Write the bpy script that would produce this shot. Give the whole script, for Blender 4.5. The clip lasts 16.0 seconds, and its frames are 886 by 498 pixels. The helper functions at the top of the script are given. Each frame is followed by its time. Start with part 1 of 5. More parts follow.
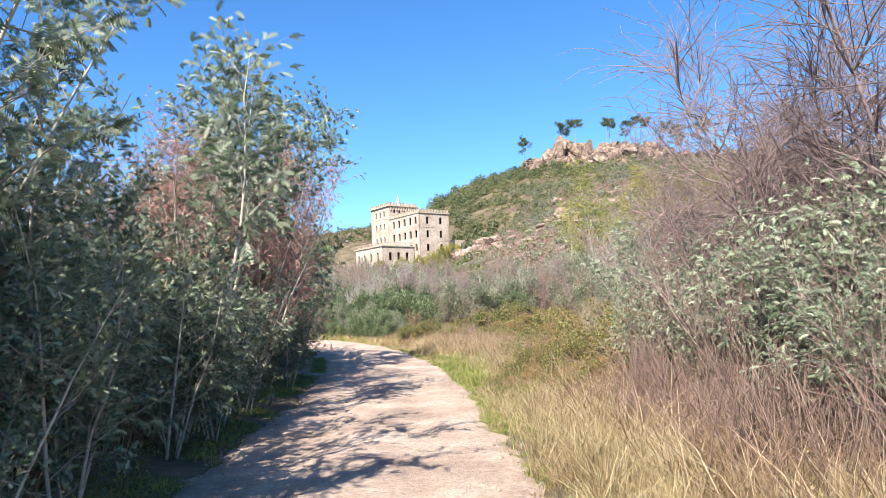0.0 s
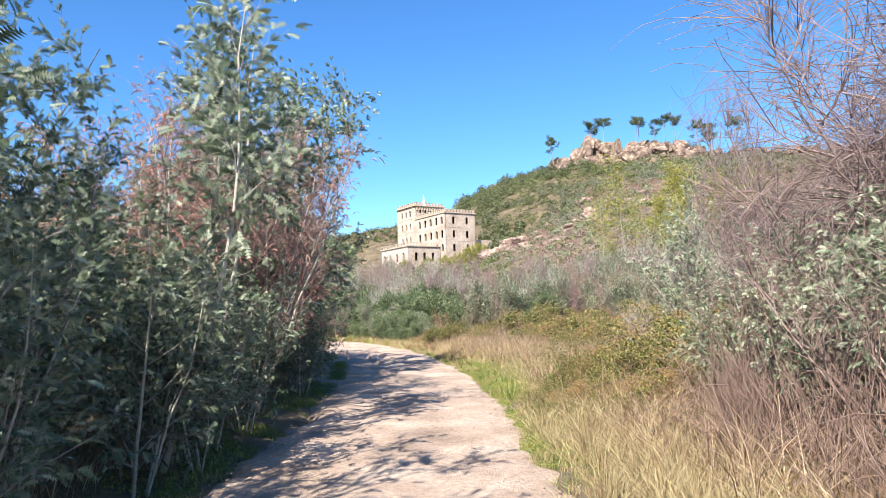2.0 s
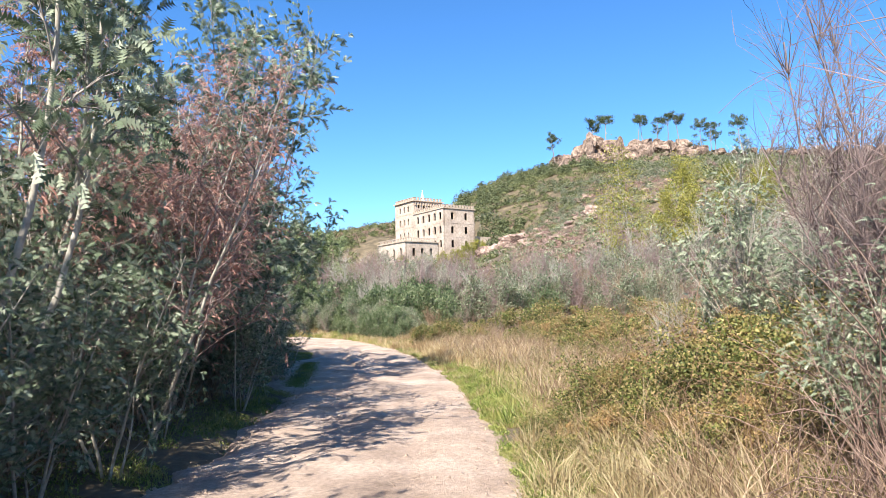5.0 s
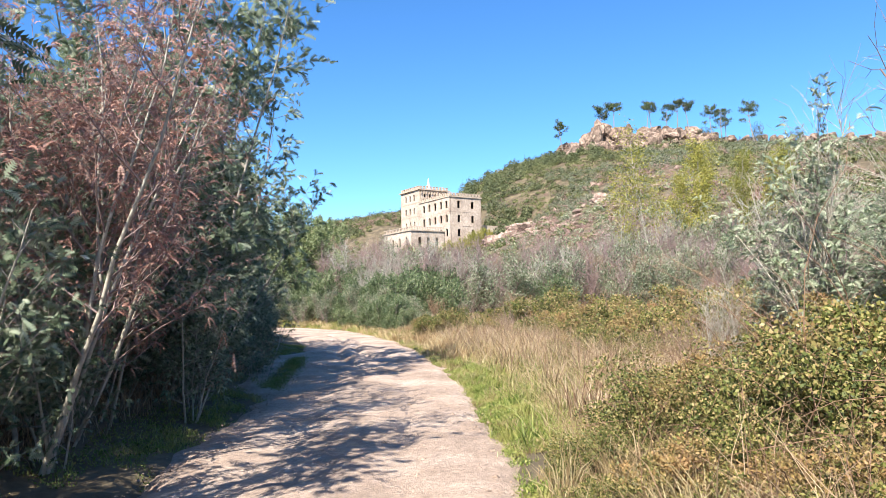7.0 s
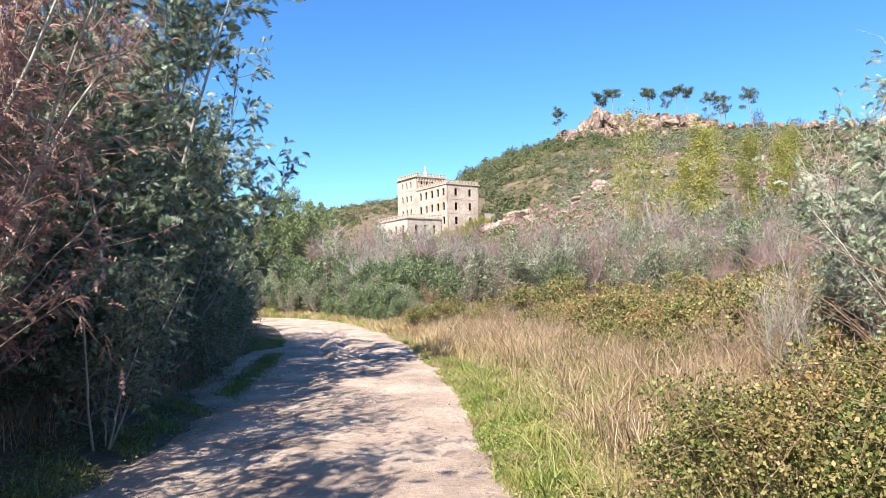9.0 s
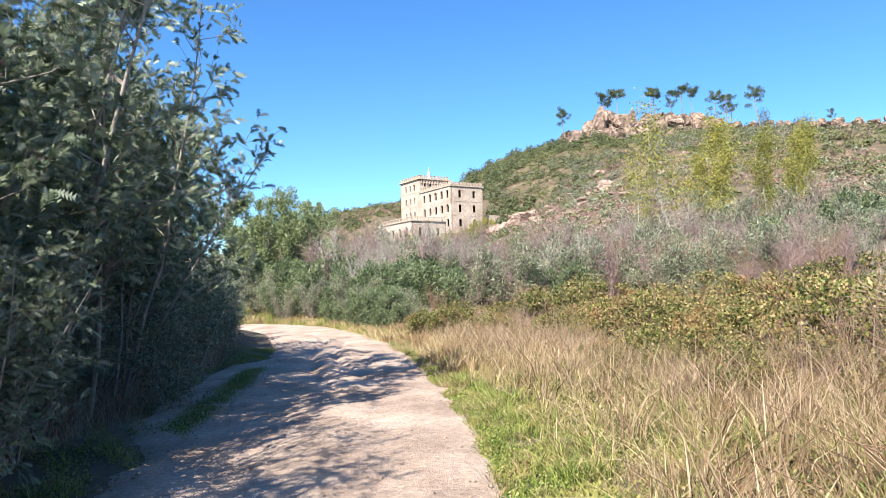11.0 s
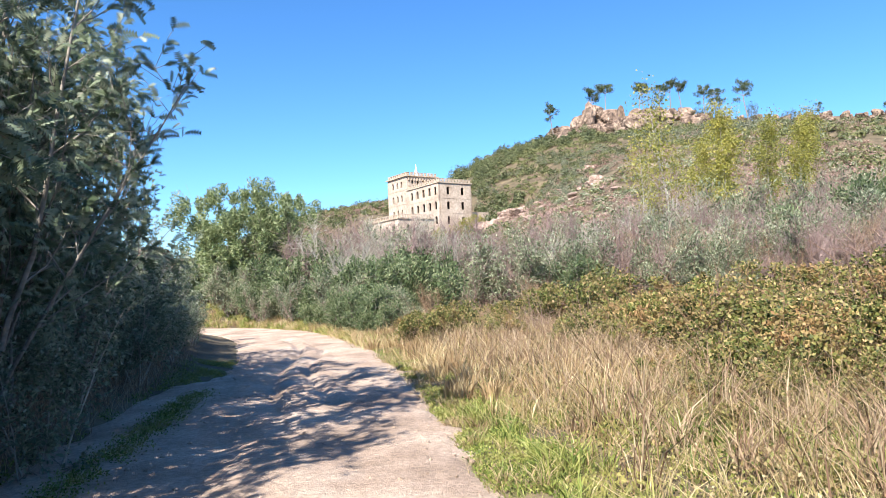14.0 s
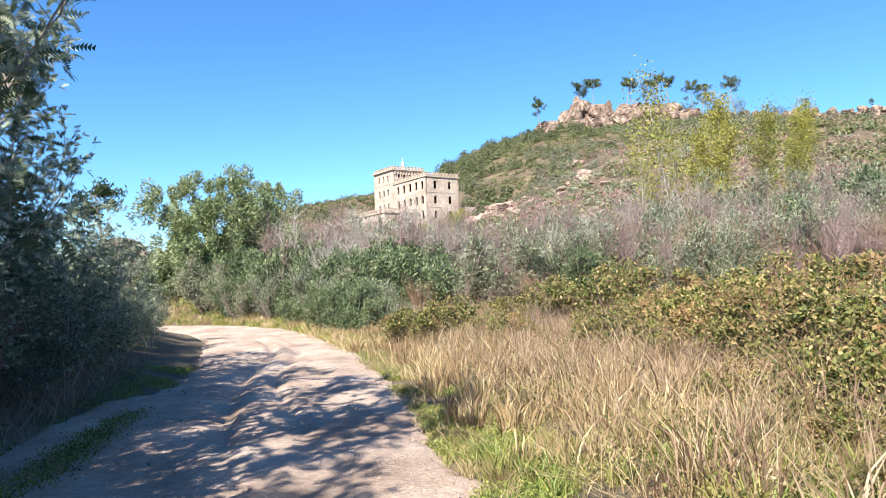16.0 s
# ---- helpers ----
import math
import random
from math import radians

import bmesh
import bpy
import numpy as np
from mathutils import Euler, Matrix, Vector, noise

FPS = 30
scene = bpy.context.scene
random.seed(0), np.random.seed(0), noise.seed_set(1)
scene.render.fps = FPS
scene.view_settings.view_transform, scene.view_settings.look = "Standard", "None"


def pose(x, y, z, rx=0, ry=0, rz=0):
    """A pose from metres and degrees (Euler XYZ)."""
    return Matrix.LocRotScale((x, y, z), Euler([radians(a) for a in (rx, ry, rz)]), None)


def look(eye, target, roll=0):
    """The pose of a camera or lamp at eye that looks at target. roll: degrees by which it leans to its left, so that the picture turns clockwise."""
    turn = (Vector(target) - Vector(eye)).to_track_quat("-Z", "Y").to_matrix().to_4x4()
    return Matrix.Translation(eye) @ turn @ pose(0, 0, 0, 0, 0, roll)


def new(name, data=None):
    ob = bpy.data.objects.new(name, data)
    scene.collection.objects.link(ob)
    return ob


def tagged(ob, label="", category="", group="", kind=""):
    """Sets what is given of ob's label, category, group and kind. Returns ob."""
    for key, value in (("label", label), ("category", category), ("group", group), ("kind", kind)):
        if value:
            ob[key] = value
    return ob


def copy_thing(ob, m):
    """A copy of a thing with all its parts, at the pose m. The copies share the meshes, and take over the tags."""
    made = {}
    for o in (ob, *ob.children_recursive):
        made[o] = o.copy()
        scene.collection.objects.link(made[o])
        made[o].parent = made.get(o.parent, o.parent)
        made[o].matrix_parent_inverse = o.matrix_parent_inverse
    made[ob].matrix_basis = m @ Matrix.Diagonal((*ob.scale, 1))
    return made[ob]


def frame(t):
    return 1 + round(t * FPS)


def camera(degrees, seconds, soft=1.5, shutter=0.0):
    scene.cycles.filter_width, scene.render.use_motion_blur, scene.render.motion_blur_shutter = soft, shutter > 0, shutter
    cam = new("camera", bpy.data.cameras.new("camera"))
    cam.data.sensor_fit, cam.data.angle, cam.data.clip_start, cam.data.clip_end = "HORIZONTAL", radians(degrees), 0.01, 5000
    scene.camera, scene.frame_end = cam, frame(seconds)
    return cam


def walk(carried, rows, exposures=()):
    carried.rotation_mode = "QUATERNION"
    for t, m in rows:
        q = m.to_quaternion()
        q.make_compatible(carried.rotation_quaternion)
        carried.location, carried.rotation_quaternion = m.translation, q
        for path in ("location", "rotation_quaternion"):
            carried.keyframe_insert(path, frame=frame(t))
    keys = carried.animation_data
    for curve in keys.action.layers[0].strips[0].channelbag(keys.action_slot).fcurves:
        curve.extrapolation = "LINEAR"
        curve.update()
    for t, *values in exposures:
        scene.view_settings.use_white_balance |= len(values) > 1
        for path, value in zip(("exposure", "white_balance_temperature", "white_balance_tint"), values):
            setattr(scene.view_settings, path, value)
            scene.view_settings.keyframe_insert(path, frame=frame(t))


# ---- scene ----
cam = camera(66.0, 16.0, 0.5)
PATH = [
    (0, (-0.35, 0.002, 1.778), (-0.24, 1.99, 1.961), -2.5),
    (0.5, (-0.35, 0.552, 1.814), (-0.276, 2.541, 2.001), -2.6),
    (1, (-0.35, 1.129, 1.795), (-0.302, 3.119, 1.986), -2.6),
    (1.5, (-0.308, 1.329, 1.801), (-0.271, 3.32, 1.994), -2.4),
    (2, (-0.348, 1.89, 1.827), (-0.314, 3.881, 2.015), -2.2),
    (2.5, (-0.321, 2.521, 1.844), (-0.277, 4.512, 2.026), -2.2),
    (3, (-0.253, 3.139, 1.813), (-0.206, 5.13, 1.996), -1.9),
    (3.5, (-0.106, 3.73, 1.806), (-0.057, 5.721, 1.99), -1.6),
    (4, (-0.038, 4.338, 1.767), (0.011, 6.329, 1.951), -1.5),
    (6.5, (0.177, 7.371, 1.736), (0.19, 9.365, 1.896), -1.2),
    (7, (0.199, 8.049, 1.713), (0.215, 10.043, 1.864), -1.4),
    (7.5, (0.243, 8.631, 1.725), (0.268, 10.626, 1.868), -1.6),
    (8, (0.27, 9.202, 1.755), (0.299, 11.198, 1.883), -1.7),
    (8.5, (0.319, 9.852, 1.765), (0.349, 11.848, 1.887), -1.6),
    (9, (0.321, 10.458, 1.731), (0.344, 12.454, 1.848), -1.4),
    (11.5, (0.292, 13.702, 1.732), (0.302, 15.697, 1.862), -2.1),
    (12, (0.287, 14.376, 1.712), (0.3, 16.371, 1.844), -2.3),
    (12.5, (0.202, 15.006, 1.69), (0.221, 17.002, 1.822), -2.5),
    (13, (0.122, 15.615, 1.71), (0.146, 17.611, 1.836), -2.5),
    (13.5, (0.099, 16.267, 1.719), (0.138, 18.263, 1.841), -2.5),
    (14, (0.057, 16.905, 1.704), (0.104, 18.9, 1.826), -2.6),
    (14.5, (0.095, 17.555, 1.684), (0.148, 19.55, 1.807), -2.3),
    (15, (0.061, 18.183, 1.652), (0.119, 20.178, 1.769), -2.4),
    (15.5, (-0.008, 18.812, 1.653), (0.061, 20.808, 1.767), -2.4),
    (16, (-0.082, 19.467, 1.68), (0.005, 21.462, 1.787), -2.5),
]
walk(cam, [(t, look(eye, target, roll)) for t, eye, target, roll in PATH])

# ---- light ----
SUN_AZ, SUN_EL = 203.0, 43.5
world = bpy.data.worlds.new("world")
scene.world = world
world.use_nodes = True
wn = world.node_tree
sky = wn.nodes.new("ShaderNodeTexSky")
sky.sky_type, sky.sun_disc = "NISHITA", False
sky.sun_elevation, sky.sun_rotation = radians(SUN_EL), radians(SUN_AZ)
sky.altitude, sky.air_density, sky.dust_density, sky.ozone_density = 800, 1.0, 0.1, 3.0
back = wn.nodes["Background"]
back.inputs["Strength"].default_value = 0.084
deeper = wn.nodes.new("ShaderNodeHueSaturation")
deeper.inputs["Saturation"].default_value = 1.2
wn.links.new(sky.outputs[0], deeper.inputs["Color"])
tint = wn.nodes.new("ShaderNodeMix")
tint.data_type, tint.blend_type = "RGBA", "MULTIPLY"
tint.inputs[0].default_value, tint.inputs[7].default_value = 1.0, (0.80, 0.985, 1.13, 1)
wn.links.new(deeper.outputs[0], tint.inputs[6])
wn.links.new(tint.outputs[2], back.inputs["Color"])
sun = new("sun", bpy.data.lights.new("sun", "SUN"))
sun.data.energy, sun.data.angle, sun.data.color = 5.0, radians(0.5), (1.0, 0.95, 0.86)
_a, _e = radians(SUN_AZ), radians(SUN_EL)
SUN_FROM = Vector((math.sin(_a) * math.cos(_e), math.cos(_a) * math.cos(_e), math.sin(_e)))
sun.matrix_world = look(SUN_FROM * 50, (0, 0, 0))
scene.view_settings.exposure = 1.45


# ---- materials ----
def node_mat(name):
    m = bpy.data.materials.new(name)
    m.use_nodes = True
    nt = m.node_tree
    return m, nt, nt.nodes["Principled BSDF"], nt.nodes["Material Output"]


def ramp(nt, fac, stops):
    r = nt.nodes.new("ShaderNodeValToRGB")
    el = r.color_ramp.elements
    while len(el) < len(stops):
        el.new(0.5)
    for e, (p, c) in zip(el, stops):
        e.position, e.color = p, (*c, 1)
    nt.links.new(fac, r.inputs[0])
    return r.outputs[0]


def noise_tex(nt, scale, detail=4.0, rough=0.6, coord=None):
    n = nt.nodes.new("ShaderNodeTexNoise")
    n.inputs["Scale"].default_value, n.inputs["Detail"].default_value, n.inputs["Roughness"].default_value = scale, detail, rough
    if coord is not None:
        nt.links.new(coord, n.inputs["Vector"])
    return n.outputs["Fac"]


def mix(nt, fac, a, b, mode="MIX"):
    x = nt.nodes.new("ShaderNodeMix")
    x.data_type, x.blend_type = "RGBA", mode
    for sock, v in ((x.inputs[0], fac), (x.inputs[6], a), (x.inputs[7], b)):
        if isinstance(v, (int, float)):
            sock.default_value = v
        elif isinstance(v, tuple):
            sock.default_value = (*v, 1)
        else:
            nt.links.new(v, sock)
    return x.outputs[2]


def position(nt):
    return nt.nodes.new("ShaderNodeNewGeometry").outputs["Position"]


def earth_mat(name, stops, scales, rough=0.95, bump=0.3, bump_scale=60.0):
    """Ground, plaster or stone: two sizes of noise over a ramp, with fine relief."""
    m, nt, bsdf, _ = node_mat(name)
    pos = position(nt)
    a = ramp(nt, noise_tex(nt, scales[0], 6, 0.65, pos), stops)
    fine = ramp(nt, noise_tex(nt, scales[1], 5, 0.7, pos), [(0.3, (0.66, 0.66, 0.66)), (0.7, (1.25, 1.25, 1.25))])
    nt.links.new(mix(nt, 1.0, a, fine, "MULTIPLY"), bsdf.inputs["Base Color"])
    bsdf.inputs["Roughness"].default_value = rough
    b = nt.nodes.new("ShaderNodeBump")
    b.inputs["Strength"].default_value, b.inputs["Distance"].default_value = bump, 1.0 / bump_scale
    nt.links.new(noise_tex(nt, bump_scale, 5, 0.7, pos), b.inputs["Height"])
    nt.links.new(b.outputs[0], bsdf.inputs["Normal"])
    return m


def leaf_mat(name, stops, patch=None, patch_scale=0.6, rough=0.55, through_light=0.25, patch_from=0.46):
    """Leaves: a colour for each leaf out of a ramp, patches over the plant, some light coming through."""
    m, nt, bsdf, out = node_mat(name)
    geo = nt.nodes.new("ShaderNodeNewGeometry")
    col = ramp(nt, geo.outputs["Random Per Island"], stops)
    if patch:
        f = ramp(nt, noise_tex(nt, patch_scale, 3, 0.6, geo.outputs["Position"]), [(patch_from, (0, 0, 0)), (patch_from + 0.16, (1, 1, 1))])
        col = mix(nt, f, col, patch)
    info = nt.nodes.new("ShaderNodeObjectInfo")
    tone = ramp(nt, info.outputs["Random"], [(0.0, (0.82, 0.84, 0.8)), (1.0, (1.15, 1.1, 1.05))])
    col = mix(nt, 1.0, col, tone, "MULTIPLY")
    nt.links.new(col, bsdf.inputs["Base Color"])
    bsdf.inputs["Roughness"].default_value = rough
    bsdf.inputs["Specular IOR Level"].default_value = 0.3
    tr = nt.nodes.new("ShaderNodeBsdfTranslucent")
    nt.links.new(col, tr.inputs["Color"])
    ms = nt.nodes.new("ShaderNodeMixShader")
    ms.inputs[0].default_value = through_light
    nt.links.new(bsdf.outputs[0], ms.inputs[1])
    nt.links.new(tr.outputs[0], ms.inputs[2])
    nt.links.new(ms.outputs[0], out.inputs["Surface"])
    return m


def bark_mat(name, dark, light, scale=9.0):
    m, nt, bsdf, _ = node_mat(name)
    tc = nt.nodes.new("ShaderNodeTexCoord").outputs["Object"]
    c = ramp(nt, noise_tex(nt, scale, 5, 0.7, tc), [(0.3, dark), (0.7, light)])
    nt.links.new(c, bsdf.inputs["Base Color"])
    bsdf.inputs["Roughness"].default_value = 0.85
    return m


def cracked(m, scale, dark=0.35, width=0.05):
    """Adds a net of dark joints to a stone material."""
    nt = m.node_tree
    bsdf = nt.nodes["Principled BSDF"]
    col = bsdf.inputs["Base Color"].links[0].from_socket
    pos = position(nt)
    warp = nt.nodes.new("ShaderNodeVectorMath")
    warp.operation = "MULTIPLY"
    warp.inputs[1].default_value = (1.0, 1.0, 0.55)
    nt.links.new(pos, warp.inputs[0])
    v = nt.nodes.new("ShaderNodeTexVoronoi")
    v.feature = "DISTANCE_TO_EDGE"
    v.inputs["Scale"].default_value = scale
    nt.links.new(warp.outputs[0], v.inputs["Vector"])
    joint = ramp(nt, v.outputs["Distance"], [(0.0, (dark, dark, dark)), (width, (1, 1, 1))])
    stain = ramp(nt, noise_tex(nt, scale * 0.7, 5, 0.7, warp.outputs[0]), [(0.42, (0.42, 0.38, 0.36)), (0.56, (1.06, 1.04, 1.02))])
    nt.links.new(mix(nt, 1.0, mix(nt, 1.0, col, joint, "MULTIPLY"), stain, "MULTIPLY"), bsdf.inputs["Base Color"])


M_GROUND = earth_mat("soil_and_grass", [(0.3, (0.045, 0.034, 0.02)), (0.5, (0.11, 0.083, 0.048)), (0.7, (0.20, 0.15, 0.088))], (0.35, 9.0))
M_ROAD = earth_mat("pale_dirt", [(0.28, (0.235, 0.165, 0.12)), (0.5, (0.41, 0.30, 0.23)), (0.72, (0.55, 0.435, 0.35))], (0.7, 16.0), bump=1.0, bump_scale=30)
M_ROCK = earth_mat("granite", [(0.32, (0.14, 0.10, 0.08)), (0.5, (0.30, 0.215, 0.165)), (0.7, (0.44, 0.335, 0.26))], (0.45, 2.2), bump=0.8, bump_scale=3.0)
M_PALE_ROCK = earth_mat("pale_granite", [(0.3, (0.22, 0.145, 0.115)), (0.5, (0.37, 0.265, 0.215)), (0.7, (0.50, 0.38, 0.315))], (0.8, 5.0), bump=0.6, bump_scale=8.0)
M_CASTLE = earth_mat("pale_granite_wall", [(0.3, (0.29, 0.215, 0.165)), (0.5, (0.43, 0.34, 0.27)), (0.72, (0.52, 0.42, 0.34))], (0.22, 1.7), bump=0.3, bump_scale=4.0)
cracked(M_ROCK, 0.42)
cracked(M_PALE_ROCK, 0.55, 0.5)
M_TRIM = earth_mat("stone_trim", [(0.3, (0.33, 0.25, 0.19)), (0.7, (0.48, 0.385, 0.30))], (0.6, 4.0), bump=0.2, bump_scale=6.0)
# Near black: the shade inside the rooms, put into the colour.
M_DARK = earth_mat("room_shade", [(0.3, (0.03, 0.025, 0.02)), (0.7, (0.05, 0.04, 0.035))], (1.0, 6.0))
M_WHITE = earth_mat("white_stone", [(0.3, (0.72, 0.70, 0.66)), (0.7, (0.82, 0.80, 0.77))], (1.0, 6.0))
M_MIMOSA = leaf_mat("silvery_leaf", [(0.0, (0.05, 0.078, 0.042)), (0.5, (0.16, 0.205, 0.13)), (0.85, (0.30, 0.345, 0.25)), (1.0, (0.43, 0.47, 0.36))], through_light=0.34)
# Lighter than silvery_leaf; part of the paleness is sunlight put into the colour.
M_SAPLING = leaf_mat("pale_sapling_leaf", [(0.0, (0.11, 0.15, 0.085)), (0.5, (0.25, 0.30, 0.20)), (1.0, (0.46, 0.50, 0.38))], through_light=0.3)
M_DEADLEAF = leaf_mat("brown_leaf", [(0.0, (0.20, 0.095, 0.08)), (0.5, (0.38, 0.20, 0.165)), (1.0, (0.52, 0.34, 0.28))], through_light=0.35)
M_BRAMBLE = leaf_mat("bramble_leaf", [(0.0, (0.035, 0.05, 0.013)), (0.4, (0.13, 0.15, 0.04)), (0.75, (0.27, 0.25, 0.085)), (1.0, (0.44, 0.31, 0.16))], (0.31, 0.185, 0.09), 1.1, patch_from=0.53)
M_WILLOW = leaf_mat("willow_leaf", [(0.0, (0.06, 0.085, 0.04)), (0.5, (0.17, 0.20, 0.12)), (1.0, (0.37, 0.39, 0.28))])
M_BUSH = leaf_mat("bush_leaf", [(0.0, (0.045, 0.075, 0.03)), (0.5, (0.115, 0.155, 0.07)), (1.0, (0.25, 0.28, 0.16))])
M_YELLOW = leaf_mat("yellow_leaf", [(0.0, (0.15, 0.16, 0.03)), (0.5, (0.26, 0.25, 0.05)), (1.0, (0.38, 0.34, 0.09))])
M_BROAD = leaf_mat("broad_bush_leaf", [(0.0, (0.07, 0.105, 0.04)), (0.5, (0.18, 0.225, 0.10)), (1.0, (0.36, 0.40, 0.23))])
M_PINE = leaf_mat("pine_needles", [(0.0, (0.03, 0.05, 0.02)), (1.0, (0.10, 0.125, 0.055))])
# Darker patches vary the scrub's tone and stand in for shade between clumps.
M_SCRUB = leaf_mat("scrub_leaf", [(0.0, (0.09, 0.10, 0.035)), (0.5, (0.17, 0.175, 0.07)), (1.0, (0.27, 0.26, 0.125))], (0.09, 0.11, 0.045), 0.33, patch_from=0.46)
M_DARKSCRUB = leaf_mat("dark_scrub_leaf", [(0.0, (0.045, 0.06, 0.025)), (0.6, (0.10, 0.12, 0.055)), (1.0, (0.17, 0.18, 0.09))])
M_GREYSCRUB = leaf_mat("grey_green_scrub_leaf", [(0.0, (0.07, 0.085, 0.055)), (0.5, (0.16, 0.175, 0.12)), (1.0, (0.28, 0.285, 0.20))])
M_HEATH = leaf_mat("reddish_scrub_twigs", [(0.0, (0.15, 0.085, 0.075)), (0.5, (0.29, 0.175, 0.155)), (1.0, (0.44, 0.31, 0.27))])
M_DRY = leaf_mat("dry_grass_blade", [(0.0, (0.26, 0.175, 0.095)), (0.5, (0.42, 0.325, 0.18)), (1.0, (0.59, 0.50, 0.31))], (0.27, 0.185, 0.105), 0.8)
M_STALK = leaf_mat("dead_stem", [(0.0, (0.15, 0.085, 0.055)), (0.5, (0.32, 0.215, 0.145)), (1.0, (0.56, 0.44, 0.31))])
M_GRASS = leaf_mat("green_grass_blade", [(0.0, (0.06, 0.095, 0.018)), (0.5, (0.165, 0.225, 0.045)), (1.0, (0.38, 0.38, 0.13))], (0.31, 0.29, 0.10), 1.7, patch_from=0.47)
M_BARK = bark_mat("grey_bark", (0.13, 0.11, 0.09), (0.34, 0.30, 0.26))
M_PALE = bark_mat("pale_bark", (0.24, 0.21, 0.17), (0.46, 0.42, 0.35))
M_TWIG = bark_mat("twig", (0.10, 0.07, 0.065), (0.25, 0.18, 0.165))
M_PINK = bark_mat("mauve_twig", (0.15, 0.095, 0.085), (0.35, 0.25, 0.225))
M_CANE = bark_mat("bramble_cane", (0.13, 0.06, 0.04), (0.28, 0.18, 0.11))
M_DEADCANE = bark_mat("dead_cane", (0.09, 0.05, 0.04), (0.33, 0.225, 0.18), 4.0)


# ---- mesh building ----
def mesh_of(name, verts, faces, material, smooth=False):
    """A mesh from arrays of vertices and of three- or four-cornered faces."""
    verts, faces = np.asarray(verts, np.float32).reshape(-1, 3), np.asarray(faces, np.int32)
    me = bpy.data.meshes.new(name)
    n, k = faces.shape
    me.vertices.add(len(verts))
    me.vertices.foreach_set("co", verts.ravel())
    me.loops.add(n * k)
    me.loops.foreach_set("vertex_index", faces.ravel())
    me.polygons.add(n)
    me.polygons.foreach_set("loop_start", np.arange(n, dtype=np.int32) * k)
    if smooth:
        me.polygons.foreach_set("use_smooth", np.ones(n, dtype=bool))
    me.update(calc_edges=True)
    me.materials.append(material)
    return me


def quads_mesh(name, quads, material):
    q = np.asarray(quads).reshape(-1, 4, 3)
    return mesh_of(name, q, np.arange(len(q) * 4).reshape(-1, 4), material)


def bm_mesh(name, bm, material):
    me = bpy.data.meshes.new(name)
    bm.to_mesh(me)
    bm.free()
    me.materials.append(material)
    return me


def part(name, data, parent, label=""):
    ob = new(name, data)
    ob.parent = parent
    return tagged(ob, label)


def unit(v):
    v = np.asarray(v, float)
    return v / np.maximum(np.linalg.norm(v, axis=-1, keepdims=True), 1e-9)


def across(rng, d):
    """For each direction a random one at right angles to it."""
    r = rng.normal(size=d.shape)
    return unit(r - (r * d).sum(-1, keepdims=True) * d)


def leaves(rng, at, way, length, width, fold=0.15):
    """One diamond-shaped leaf at each place, along its direction."""
    at, way = np.asarray(at, float), unit(way)
    n = len(at)
    ln = (length * rng.uniform(0.7, 1.3, n))[:, None] if np.isscalar(length) else np.asarray(length)[:, None]
    wd = ln * (width / length if np.isscalar(length) else width)
    side = across(rng, way)
    up = np.cross(side, way)
    mid = at + way * ln * 0.45 + up * wd * fold
    return np.stack([at, mid + side * wd * 0.5, at + way * ln, mid - side * wd * 0.5], 1)


def fronds(rng, at, way, each, length=0.15, wide=0.085, pairs=6, open_out=0.9, hang=0.3):
    """Feathery leaves about each twig's tip: a drooping rib with pairs of leaflets. Gives vertices and faces."""
    p = np.repeat(np.asarray(at, float), each, 0)
    w = np.repeat(unit(way), each, 0)
    n = len(p)
    d = unit(w + across(rng, w) * open_out * rng.uniform(0.3, 1.5, (n, 1)) + np.array([0, 0, 0.1]))
    side = across(rng, d)
    ln = length * rng.uniform(0.65, 1.35, (n, 1))
    p = p - w * rng.uniform(0, 0.12, (n, 1))
    cols = []
    for k in range(pairs + 1):
        f = k / pairs
        rib = p + d * ln * f + np.array([0, 0, -1.0]) * hang * ln * f * f
        cols.append(rib)
        if k < pairs:
            half = side * wide * 0.5 * (0.45 + 1.1 * math.sin(math.pi * (0.18 + 0.72 * f))) / 1.3 * (ln / length)
            tip = rib + d * ln * 1.15 / pairs + np.array([0, 0, -0.012])
            cols += [tip + half, tip - half]
    v = np.stack(cols, 1)
    m = v.shape[1]
    pattern = np.array([[3 * k, 3 * k + 1, 3 * k + 3, 3 * k + 2] for k in range(pairs)])
    return v.reshape(-1, 3), ((np.arange(n) * m)[:, None, None] + pattern).reshape(-1, 4)


def tube(path, radii, sides=5):
    """Vertices and faces of a tapered limb along a path."""
    path = np.asarray(path, float)
    d = unit(np.gradient(path, axis=0) if len(path) > 2 else np.stack([path[1] - path[0]] * 2))
    ref = np.array([1.0, 0.13, 0.05]) if abs(d[0][0]) < 0.8 else np.array([0.1, 1.0, 0.05])
    a = unit(np.cross(d, ref))
    b = np.cross(d, a)
    t = np.arange(sides) * 2 * np.pi / sides
    ring = a[:, None] * np.cos(t)[:, None] + b[:, None] * np.sin(t)[:, None]
    v = (path[:, None] + ring * np.asarray(radii)[:, None, None]).reshape(-1, 3)
    f = [(i * sides + j, i * sides + (j + 1) % sides, (i + 1) * sides + (j + 1) % sides, (i + 1) * sides + j) for i in range(len(path) - 1) for j in range(sides)]
    return v, np.array(f)


